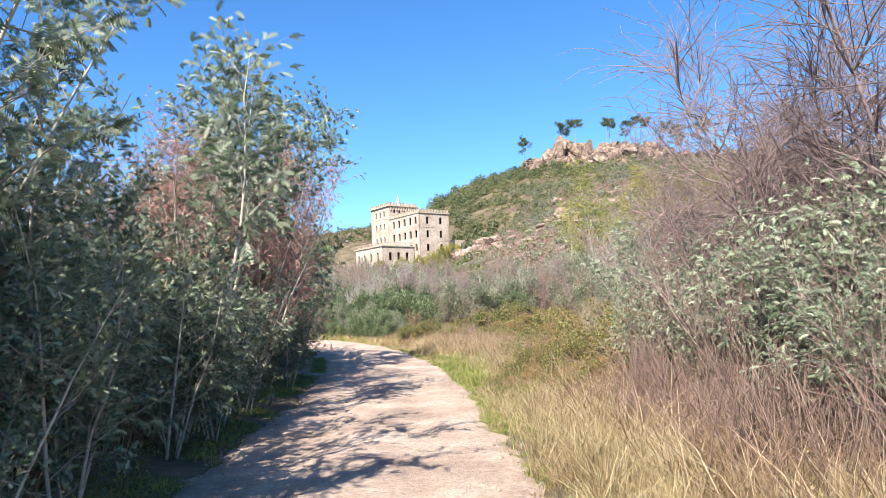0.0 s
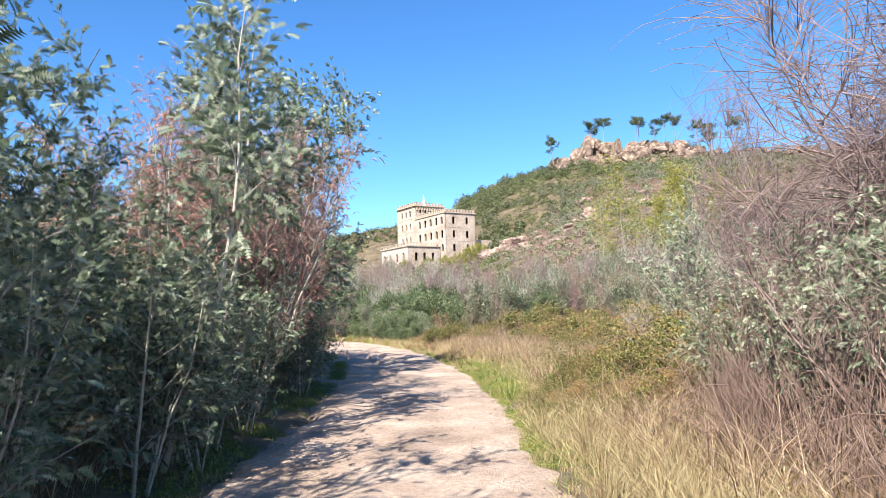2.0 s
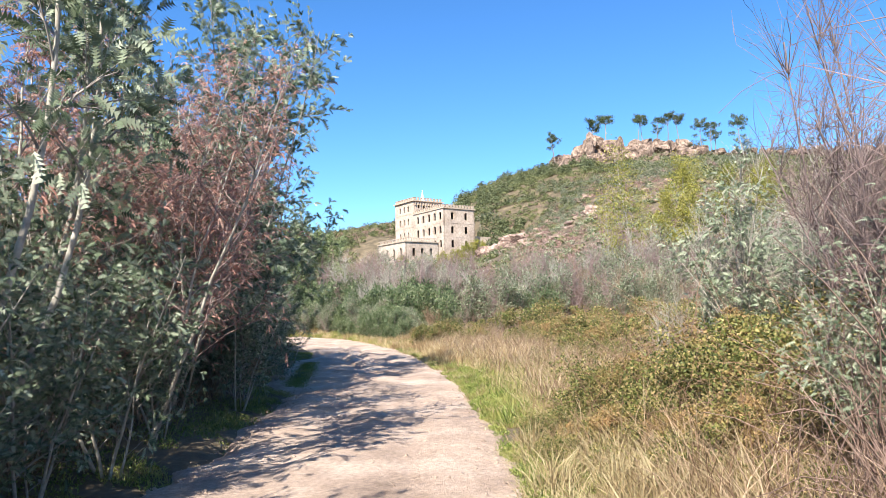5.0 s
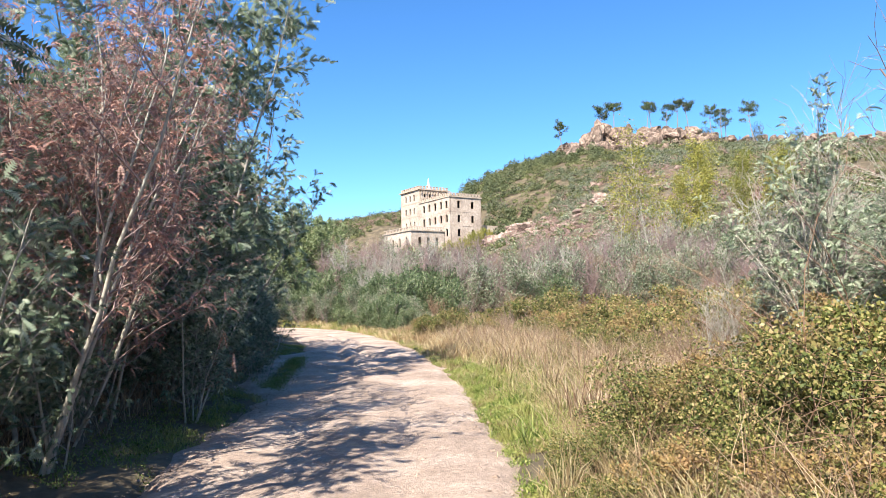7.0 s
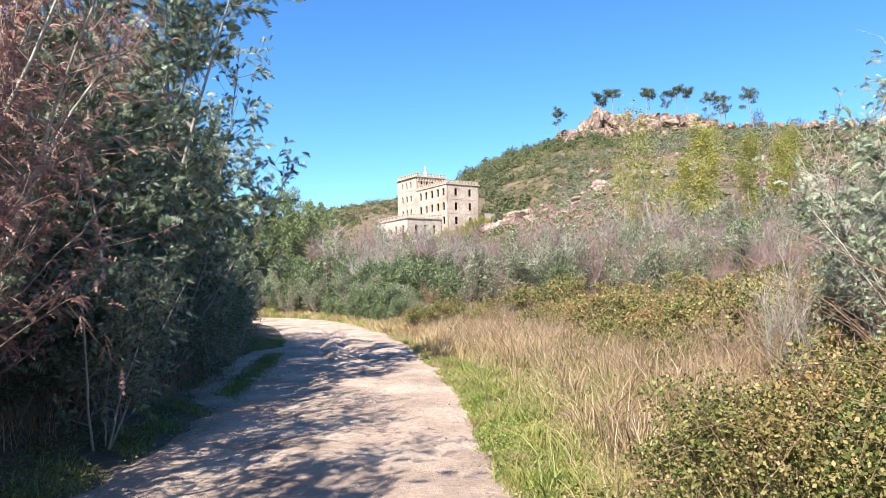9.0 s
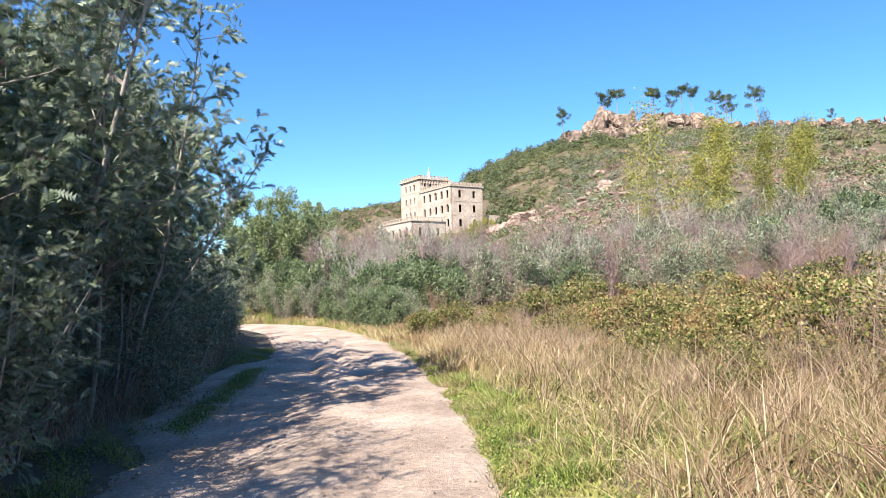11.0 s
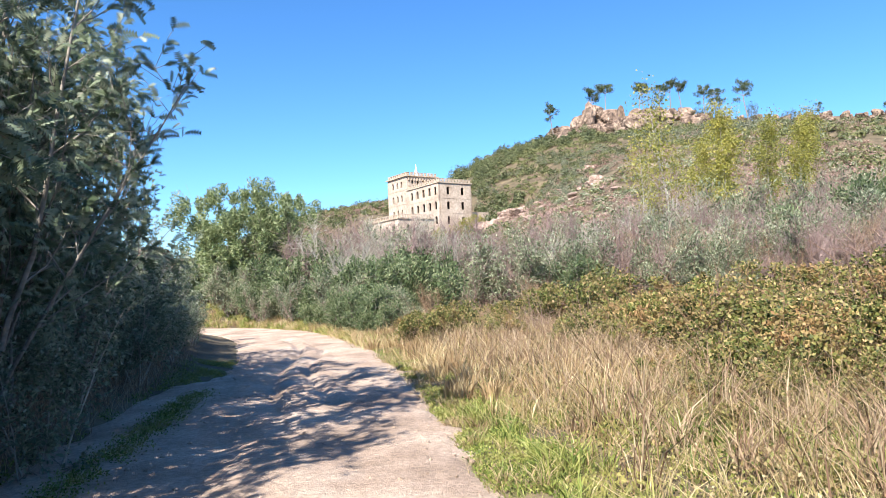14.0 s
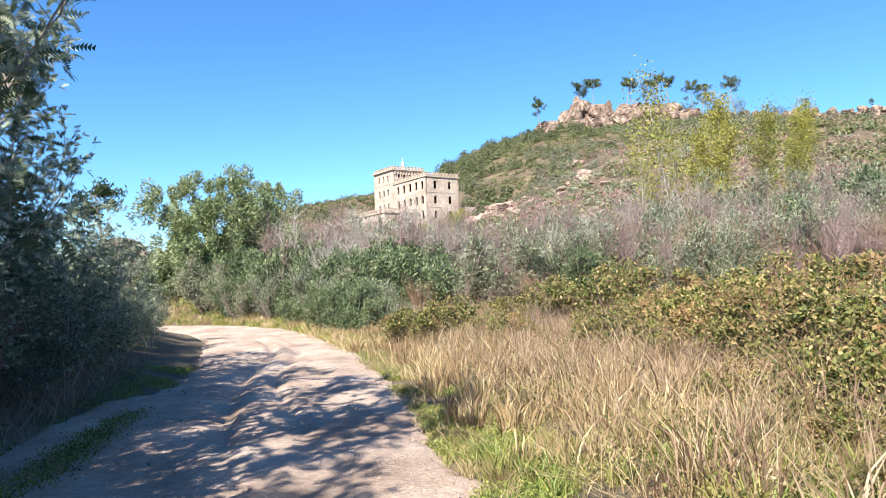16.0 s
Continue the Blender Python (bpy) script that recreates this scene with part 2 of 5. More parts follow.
class Wood:
    """Collects limbs into one mesh."""

    def __init__(self):
        self.v, self.f, self.n = [], [], 0

    def limb(self, path, r0, r1, sides=5):
        v, f = tube(path, np.linspace(r0, r1, len(path)), sides)
        self.v.append(v)
        self.f.append(f + self.n)
        self.n += len(v)

    def mesh(self, name, material):
        return mesh_of(name, np.concatenate(self.v), np.concatenate(self.f), material, True)


def bent(rng, start, way, length, steps, wander, rise=0.0):
    """A wandering line from start."""
    pts, d = [np.array(start, float)], unit(way)
    for _ in range(steps):
        d = unit(d + rng.normal(size=3) * wander + np.array([0, 0, rise]))
        pts.append(pts[-1] + d * length / steps)
    return np.array(pts)


def grow(rng, height, stems=1, first=0.25, limbs=14, spread=1.6, twigs=5, twig_len=0.6, lean=0.08, radius=0.05, limb_up=0.6, base=0.15, droop=0.0, thick=1.0, far=False):
    """A woody plant: stems, limbs and twigs. Gives the stems, the limbs, and the places and directions where leaves sit."""
    w, fine, at, way = Wood(), Wood(), [], []
    for s in range(stems):
        ang = rng.uniform(0, 6.28)
        off = np.array([math.cos(ang), math.sin(ang), 0]) * base * (stems > 1)
        h = height * (1 if s == 0 else rng.uniform(0.6, 0.95))
        stem = bent(rng, off, (off[0] * 1.2 + rng.normal() * lean, off[1] * 1.2 + rng.normal() * lean, 1), h, 9, 0.07, 0.04)
        r = radius * h / height
        w.limb(stem, r, 0.008, 6)
        for k in range(limbs):
            f = first + (0.98 - first) * (k + rng.uniform(0, 1)) / limbs
            i = f * 9
            p = stem[int(i)] + (stem[min(int(i) + 1, 9)] - stem[int(i)]) * (i - int(i))
            ang = rng.uniform(0, 6.28)
            ln = spread * (1.1 - 0.75 * f) * rng.uniform(0.6, 1.25)
            limb = bent(rng, p, (math.cos(ang), math.sin(ang), limb_up * rng.uniform(0.4, 1.5)), ln, 5, 0.16, 0.10 - droop)
            fine.limb(limb[::5] if far else limb[[0, 2, 4, 5]], (r * 0.4 * (1 - f) + 0.006) * thick, 0.004 * thick, 3 if far else 4)
            for q in range(twigs):
                j = rng.integers(1, 6)
                d = unit(rng.normal(size=3) + unit(limb[-1] - limb[0]) * 1.3 + np.array([0, 0, 0.4 - droop * 4]))
                tw = bent(rng, limb[j], d, twig_len * rng.uniform(0.5, 1.3), 3, 0.18, 0.05 - droop)
                fine.limb(tw[::3] if far else tw[[0, 2, 3]], 0.005 * thick, 0.0025 * thick, 3)
                at += [tw[1], tw[2], tw[3]]
                way += [d, d, d]
            at.append(limb[-1])
            way.append(limb[-1] - limb[-2])
    return w, fine, np.array(at), np.array(way)


def sprout(rng, at, way, each, radius, forward=0.6, up=0.1):
    """Spreads `each` leaves about every place given."""
    p = np.repeat(at, each, 0) + rng.normal(size=(len(at) * each, 3)) * radius
    d = unit(rng.normal(size=p.shape) + np.repeat(unit(way), each, 0) * forward + np.array([0, 0, up]))
    return p, d


def plant(name, label, category, group, pieces):
    """A thing at the origin out of its parts' meshes."""
    ob = tagged(new(name), label, category, group)
    for pname, data in pieces:
        made = part(pname, data, ob)
        if pname in ("stem_tangle", "wood", "leaves", "twig_mass", "foliage"):
            tagged(made, kind="stuff")
    return ob


def place(ob, x, y, z, turn, size, tall=1.0, tilt=(0, 0)):
    m = pose(x, y, z, tilt[0], tilt[1], turn) @ Matrix.Diagonal((size, size, size * tall, 1))
    return copy_thing(ob, m)


def discard(ob):
    """Removes a pattern plant after its copies are placed."""
    for o in (*ob.children_recursive, ob):
        bpy.data.objects.remove(o)


# ---- ground ----
ROAD_LINE = [(-1.1, -30), (-1.1, -5), (-1.05, 8), (-1.0, 15), (-1.25, 21.5), (-2.0, 28), (-2.9, 33.5), (-3.85, 38), (-5.8, 44.5), (-8.2, 50), (-12, 55), (-19, 58.5), (-32, 61)]


def road_curve(step=0.15):
    p = np.array(ROAD_LINE, float)
    out = []
    for i in range(1, len(p) - 2):
        a, b, c, d = p[i - 1], p[i], p[i + 1], p[i + 2]
        for t in np.arange(0, 1, step / np.linalg.norm(c - b)):
            out.append(0.5 * (2 * b + (c - a) * t + (2 * a - 5 * b + 4 * c - d) * t * t + (3 * b - a - 3 * c + d) * t ** 3))
    return np.array(out)


ROAD = road_curve()
GRID_Y = [55, 100, 150, 200, 230, 270, 330, 430, 700]
GRID_X = [-95, -62, -20, 10, 30, 60, 100, 160, 300]
GRID_Z = [
    [0.2, 0.5, 0.4, 0.3, 0.4, 1, 2, 3, 4],
    [1, 2, 4, 5, 8, 11, 12, 13, 14],
    [2, 6, 9, 9, 16, 23, 26, 28, 30],
    [3, 11, 14, 14, 21, 36, 41, 41, 41],
    [4, 16, 18, 19, 25, 43, 48, 47, 47],
    [5, 26, 34, 35, 46.5, 56, 59, 57, 58],
    [6, 34, 43, 50, 61.5, 70.5, 77, 74, 76],
    [5, 26, 34, 40, 48, 58, 66, 66, 70],
    [4, 10, 10, 12, 14, 16, 18, 20, 20],
]


def smooth01(t):
    t = np.clip(t, 0, 1)
    return t * t * (3 - 2 * t)


def wave(x, y, size, seed=0.0):
    """Cheap smooth noise, about -1 to 1."""
    x, y = np.asarray(x, float) / size + seed, np.asarray(y, float) / size - seed * 1.7
    return (np.sin(x * 1.7 + 1.3 * np.sin(y * 1.1 + seed)) + np.sin(y * 1.9 + 1.1 * np.sin(x * 1.3 - seed)) + np.sin((x + y) * 2.7 + seed)) / 3


def road_off(x, y):
    """Distance from the road's middle line, counted to its right, and how far along."""
    x, y = np.atleast_1d(x).astype(float), np.atleast_1d(y).astype(float)
    line = ROAD[::4]
    d2 = (x[:, None] - line[:, 0]) ** 2 + (y[:, None] - line[:, 1]) ** 2
    i = d2.argmin(1)
    tan = unit(np.gradient(line, axis=0))[i]
    return np.sqrt(d2.min(1)) * np.sign((x - line[i, 0]) * tan[:, 1] - (y - line[i, 1]) * tan[:, 0]), i


def hill(x, y):
    gx, gy, gz = np.array(GRID_X, float), np.array(GRID_Y, float), np.array(GRID_Z, float)
    i = np.clip(np.searchsorted(gx, x) - 1, 0, len(gx) - 2)
    j = np.clip(np.searchsorted(gy, y) - 1, 0, len(gy) - 2)
    u = np.clip((x - gx[i]) / (gx[i + 1] - gx[i]), 0, 1)
    v = np.clip((y - gy[j]) / (gy[j + 1] - gy[j]), 0, 1)
    return (gz[j, i] * (1 - u) + gz[j, i + 1] * u) * (1 - v) + (gz[j + 1, i] * (1 - u) + gz[j + 1, i + 1] * u) * v


def verge(y):
    """How much wider the bare earth is on the track's outer side, where it begins to bend."""
    return 1.0 * smooth01((y - 20.5) / 3) * (1 - smooth01((y - 29) / 5))


def height(x, y):
    """The ground's height."""
    x, y = np.atleast_1d(x).astype(float), np.atleast_1d(y).astype(float)
    far = hill(x, y) + 1.6 * wave(x, y, 21, 3.0) * smooth01((y - 90) / 60) + 0.5 * wave(x, y, 7, 1.0) * smooth01((y - 70) / 40)
    near = hill(x, np.full_like(y, 55.0)) * smooth01((y - 25) / 30)
    z = np.where(y > 55, far, near)
    z = z * smooth01((y + 40) / 60 + 0.3) + 0.06 * wave(x, y, 3.1) + 0.03 * wave(x, y, 0.9, 2.0)
    z = z + 2.2 * np.exp(-((x + 20) / 7) ** 2 - ((y - 66) / 5) ** 2) + 0.5 * np.exp(-((x + 13) / 3.5) ** 2 - ((y - 59.5) / 2) ** 2)
    near_road = (y > -40) & (y < 75) & (x > -45) & (x < 40)
    if near_road.any():
        d, _ = road_off(x[near_road], y[near_road])
        q = np.abs(d)
        wider = np.where(d < 0, verge(y[near_road]), 0)
        bank = np.where(d < 0, 0.28 * smooth01((q - wider - 2.2) / 1.6), 0.16 * smooth01((q - 2.0) / 2.5))
        bed = -0.24 * (1 - smooth01((q - wider - 1.45) / 0.6))
        k = smooth01((q - 1.6) / 2.5)
        z[near_road] = z[near_road] * (0.25 + 0.75 * k) + bank + bed
    return z


def axis_steps(spans):
    out = []
    for a, b, s in spans:
        out += list(np.arange(a, b, s))
    return np.array(out + [spans[-1][1]])


gx = axis_steps([(-1600, -300, 100), (-300, -60, 8), (-60, -14, 2), (-14, 14, 0.25), (14, 60, 1.5), (60, 300, 6), (300, 1600, 100)])
gy = axis_steps([(-1600, -60, 110), (-60, -6, 3), (-6, 62, 0.3), (62, 340, 4), (340, 700, 20), (700, 2600, 190)])
XX, YY = np.meshgrid(gx, gy)
ZZ = height(XX.ravel(), YY.ravel())
nx = len(gx)
idx = np.arange(len(ZZ)).reshape(len(gy), nx)
faces = np.stack([idx[:-1, :-1], idx[:-1, 1:], idx[1:, 1:], idx[1:, :-1]], -1).reshape(-1, 4)
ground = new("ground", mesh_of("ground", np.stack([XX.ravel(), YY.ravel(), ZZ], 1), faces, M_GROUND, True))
tagged(ground, "brown earth and grass rising to a scrub-covered hill", "ground", kind="structure")


def road_height(x, y, off):
    """The road's own surface: crown, wheel tracks, washed-out ruts and small unevenness."""
    z = 0.035 + 0.02 * np.cos(off * 1.4) - 0.035 * np.exp(-((np.abs(off) - 0.75) / 0.25) ** 2)
    z += 0.011 * wave(x, y, 0.8, 5.0) + 0.022 * wave(x, y, 2.3, 4.0)
    wash = smooth01((y - 24) / 6) * (1 - smooth01((y - 42) / 6))
    z -= wash * 0.10 * np.exp(-((off + 0.35 - 0.35 * np.sin(y * 0.35)) / 0.13) ** 2)
    z -= wash * 0.075 * np.exp(-((off - 0.25 - 0.3 * np.sin(y * 0.5 + 1)) / 0.10) ** 2)
    z += wash * 0.008 * wave(x, y, 0.3, 7.0) + 0.006 * wave(x, y, 0.22, 3.0)
    return z


tan = unit(np.gradient(ROAD, axis=0))
nrm = np.stack([tan[:, 1], -tan[:, 0]], 1)
offs = np.linspace(-3.4, 2.3, 58)
RX = ROAD[:, 0, None] + nrm[:, 0, None] * offs
RY = ROAD[:, 1, None] + nrm[:, 1, None] * offs
ragged = np.where(offs[None, :] < 0, 1.72 + verge(RY), 1.8) + 0.22 * wave(RX, RY, 1.3, 9.0) + 0.16 * wave(RX, RY, 0.4, 2.0) + 0.08 * wave(RX, RY, 0.17, 5.0)
RZ = road_height(RX, RY, offs[None, :] + 0 * RX) + 0.25 * hill(RX, np.full_like(RX, 55.0)) * smooth01((RY - 25) / 30)
RZ -= 0.20 * smooth01((np.abs(offs)[None, :] - ragged + 0.1) / 0.8)
idx = np.arange(RX.size).reshape(RX.shape)
faces = np.stack([idx[:-1, :-1], idx[:-1, 1:], idx[1:, 1:], idx[1:, :-1]], -1).reshape(-1, 4)
road = new("road", mesh_of("road", np.stack([RX.ravel(), RY.ravel(), RZ.ravel()], 1), faces, M_ROAD, True))
tagged(road, "pale sandy dirt track with ruts and loose gravel", "road", kind="structure")


def ground_z(x, y):
    return float(height(x, y)[0])


# ---- castle-like hotel on the hillside ----
LEFTWARD, RIGHTWARD = Vector((-0.55, 0.835, 0)), Vector((0.835, 0.55, 0))


def box(bm, o, u, v, a, b, c, d, z0, z1):
    """A block from a to b along u and c to d along v."""
    pts = [o + u * s + v * t + Vector((0, 0, z)) for z in (z0, z1) for s, t in ((a, c), (b, c), (b, d), (a, d))]
    vs = [bm.verts.new(p) for p in pts]
    for f in ((3, 2, 1, 0), (4, 5, 6, 7), (0, 1, 5, 4), (1, 2, 6, 5), (2, 3, 7, 6), (3, 0, 4, 7)):
        bm.faces.new([vs[i] for i in f])


def wall_with_openings(bm, o, u, n, length, z0, z1, openings, thick=0.42):
    """A wall along u, its face looking along n. openings: middle, sill, width, height of round-headed holes that go through it."""
    tops = sorted({z0, z1, *(s for _, s, _, _ in openings), *(s + h for _, s, _, h in openings)})
    for lo, hi in zip(tops, tops[1:]):
        cuts = sorted((m - w / 2, m + w / 2) for m, s, w, h in openings if s <= lo + 1e-6 and s + h >= hi - 1e-6)
        at = 0.0
        for a, b in [*cuts, (length, length)]:
            if a > at + 1e-4:
                box(bm, o, u, -n, at, a, 0, thick, lo, hi)
            at = b
    for m, s, w, h in openings:
        r, top = w / 2, s + h
        for sg in (-1, 1):
            arc = [(m + sg * r * math.cos(t), top - r + r * math.sin(t)) for t in np.linspace(0, math.pi / 2, 5)]
            poly = [(m + sg * r, top)] + arc
            f = [bm.verts.new(o + u * x + Vector((0, 0, z))) for x, z in poly]
            g = [bm.verts.new(o + u * x - n * thick + Vector((0, 0, z))) for x, z in poly]
            bm.faces.new(f)
            bm.faces.new(g[::-1])
            for i in range(len(poly)):
                j = (i + 1) % len(poly)
                bm.faces.new((f[i], f[j], g[j], g[i]))


def battlements(ob, o, u, n, length, z, step=1.25, w=0.72, h=0.75):
    count = int(length / step)
    bm = bmesh.new()
    box(bm, Vector(), u, -n, -w / 2, w / 2, -0.06, 0.42, 0, h)
    box(bm, Vector(), u, -n, -w / 2 - 0.06, w / 2 + 0.06, -0.12, 0.48, h, h + 0.14)
    me = bm_mesh("merlon", bm, M_TRIM)
    for k in range(count):
        part("merlon", me, ob).location = o + u * (k + 0.5) * length / count + Vector((0, 0, z))


def band(name, o, u, n, length, z, h, proud, ob, material=None):
    bm = bmesh.new()
    box(bm, o, u, -n, -proud, length + proud, -proud, 0.1, z, z + h)
    return part(name, bm_mesh(name, bm, material or M_TRIM), ob)


hotel = tagged(new("castle_hotel"), "abandoned pale granite castle-like hotel with battlements on the hillside", "castle")
K = Vector((4.3, 222, 0))
NL, NR = -RIGHTWARD, -LEFTWARD
Z0, ZM, ZT = 14.0, 35.0, 39.9
T_AT = 17.8
ROWS_Z = (22.0, 26.5, 31.0)
left_open = [(x, z, 1.3, 2.5) for z in ROWS_Z for x in (1.8, 5.0, 8.4, 11.8, 15.2)]
right_open = [(x, z, 1.15, 2.4) for z in ROWS_Z for x in (3.6, 9.0)]
tower_open = [(x, z, 1.0, 2.1) for z in (26.8, 31.5, 36.0) for x in (3.6, 6.2, 9.0)]


def wall_part(name, o, u, n, length, z0, z1, openings):
    bm = bmesh.new()
    wall_with_openings(bm, o, u, n, length, z0, z1, openings)
    return part(name, bm_mesh(name, bm, M_CASTLE), hotel)


wall_part("wall", K, LEFTWARD, NL, T_AT, Z0, ZM, left_open)
wall_part("wall", K + RIGHTWARD * 0.6 - LEFTWARD * 0, RIGHTWARD, NR, 11.9, Z0, ZM, [(a - 0.6, b, c, d) for a, b, c, d in right_open])
T = K + LEFTWARD * T_AT
wall_part("tower_wall", T, LEFTWARD, NL, 12.4, Z0, ZT, tower_open)
wall_part("tower_wall", T + RIGHTWARD * 0.6, RIGHTWARD, NR, 11.3, Z0, ZT, [(x, 37.0, 0.8, 1.5) for x in (1.5, 3.6, 5.7, 7.8, 9.9)])
E = K + RIGHTWARD * 12.5
wall_part("wall", E, LEFTWARD, RIGHTWARD, T_AT + 12.4, Z0, ZM, [])
wall_part("wall", T + LEFTWARD * 12.4 + RIGHTWARD * 0.6, RIGHTWARD, LEFTWARD, 11.9, Z0, ZT, [])
bm = bmesh.new()
box(bm, K, LEFTWARD, RIGHTWARD, 0.6, T_AT, 0.6, 11.9, ZM - 1.2, ZM - 0.9)
box(bm, T, LEFTWARD, RIGHTWARD, 0.6, 11.8, 0.6, 11.3, ZT - 1.2, ZT - 0.9)
part("roof", bm_mesh("roof", bm, M_TRIM), hotel)
# Added floors and partitions behind the windows; their near black stands in for room shade.
bm = bmesh.new()
for z in (21.2, 25.7, 30.2):
    box(bm, K, LEFTWARD, RIGHTWARD, 0.62, 29.6, 0.62, 11.85, z, z + 0.25)
box(bm, K, LEFTWARD, RIGHTWARD, 0.62, 29.6, 5.0, 5.3, Z0, ZM - 1.3)
box(bm, K, LEFTWARD, RIGHTWARD, 6.0, 6.3, 0.65, 4.9, Z0, ZM - 1.3)
part("inner_floor", bm_mesh("inner_floor", bm, M_DARK), hotel)
for z in (25.3, 29.8):
    band("cornice", K, LEFTWARD, NL, T_AT, z, 0.2, 0.06, hotel, M_CASTLE)
    band("cornice", K, RIGHTWARD, NR, 12.5, z, 0.2, 0.065, hotel, M_CASTLE)
for z, p in ((34.5, 0.28),):
    band("cornice", K, LEFTWARD, NL, T_AT, z, 0.35, p, hotel)
    band("cornice", K, RIGHTWARD, NR, 12.5, z, 0.35, p + 0.01, hotel)
for z, p in ((30.4, 0.06), (35.0, 0.06), (39.4, 0.5)):
    band("tower_cornice", T, LEFTWARD, NL, 12.4, z, 0.35, p, hotel)
    band("tower_cornice", T, RIGHTWARD, NR, 11.9, z, 0.35, p + 0.01, hotel)
battlements(hotel, K, LEFTWARD, NL, T_AT, ZM)
battlements(hotel, K, RIGHTWARD, NR, 12.5, ZM)
battlements(hotel, T, LEFTWARD, NL, 12.4, ZT)
battlements(hotel, T, RIGHTWARD, NR, 11.9, ZT)
# corbels under the tower's parapet
bm = bmesh.new()
box(bm, Vector(), RIGHTWARD, -NR, -0.16, 0.16, -0.4, 0.0, -0.9, 0.0)
corbel = bm_mesh("corbel", bm, M_TRIM)
for k in range(11):
    part("corbel", corbel, hotel).location = T + RIGHTWARD * (0.6 + k * 1.08) + Vector((0, 0, 38.9))
# the white pinnacle
bm = bmesh.new()
for r0, r1, z0, z1 in ((0.75, 0.75, 0, 0.5), (0.5, 0.5, 0.5, 1.4), (0.62, 0.62, 1.4, 1.6), (0.45, 0.06, 1.6, 4.0)):
    m = Matrix.Translation((0, 0, (z0 + z1) / 2))
    bmesh.ops.create_cone(bm, cap_ends=True, segments=8, radius1=r0, radius2=r1, depth=z1 - z0, matrix=m)
part("pinnacle", bm_mesh("pinnacle", bm, M_WHITE), hotel, "white stone pinnacle").location = T + RIGHTWARD * 3.9 + LEFTWARD * 0.3 + Vector((0, 0, 39.6))
# lower wing with a terrace
wing = tagged(new("terrace_wing"), "low pale granite terrace wing with a balustrade", "building")
W = Vector((-7.5, 206, 0))
ZW = 22.6
for o, u, n, ln, opens in ((W, LEFTWARD, NL, 16, [(x, 18.0, 1.1, 2.6) for x in (2.5, 6.5, 10.5, 14.0)]), (W + RIGHTWARD * 0.6, RIGHTWARD, NR, 11.4, [(x, 18.0, 1.1, 2.6) for x in (2.5, 5.5, 8.6)]), (W + RIGHTWARD * 12, LEFTWARD, RIGHTWARD, 16, []), (W + LEFTWARD * 16 + RIGHTWARD * 0.6, RIGHTWARD, LEFTWARD, 11, [])):
    bm = bmesh.new()
    wall_with_openings(bm, o, u, n, ln, 8.0, ZW, opens)
    part("wall", bm_mesh("wall", bm, M_CASTLE), wing)
bm = bmesh.new()
box(bm, W, LEFTWARD, RIGHTWARD, 0.6, 15.5, 0.6, 11.4, ZW - 0.4, ZW - 0.05)
part("terrace_floor", bm_mesh("terrace_floor", bm, M_TRIM), wing)
band("cornice", W, LEFTWARD, NL, 16, ZW - 0.3, 0.35, 0.3, wing)
band("cornice", W, RIGHTWARD, NR, 12, ZW - 0.3, 0.35, 0.31, wing)
bm = bmesh.new()
box(bm, Vector(), LEFTWARD, RIGHTWARD, -0.12, 0.12, 0.05, 0.29, 0, 0.8)
post = bm_mesh("baluster", bm, M_TRIM)
for u, ln in ((LEFTWARD, 16), (RIGHTWARD, 12)):
    for k in range(int(ln / 0.9)):
        part("baluster", post, wing).location = W + u * (0.3 + k * 0.9) + Vector((0, 0, ZW + 0.05))
band("rail", W, LEFTWARD, NL, 16, ZW + 0.85, 0.18, 0.0, wing)
band("rail", W, RIGHTWARD, NR, 12, ZW + 0.85, 0.18, 0.005, wing)
bm = bmesh.new()
wall_with_openings(bm, E + LEFTWARD * 3, RIGHTWARD, NR, 9.0, 17, 26.3, [])
tagged(new("retaining_wall", bm_mesh("retaining_wall", bm, M_CASTLE)), "pale granite retaining wall beside the old hotel", "wall", kind="structure")


# ---- plants: patterns ----
def rng_of(seed):
    return np.random.default_rng(seed)


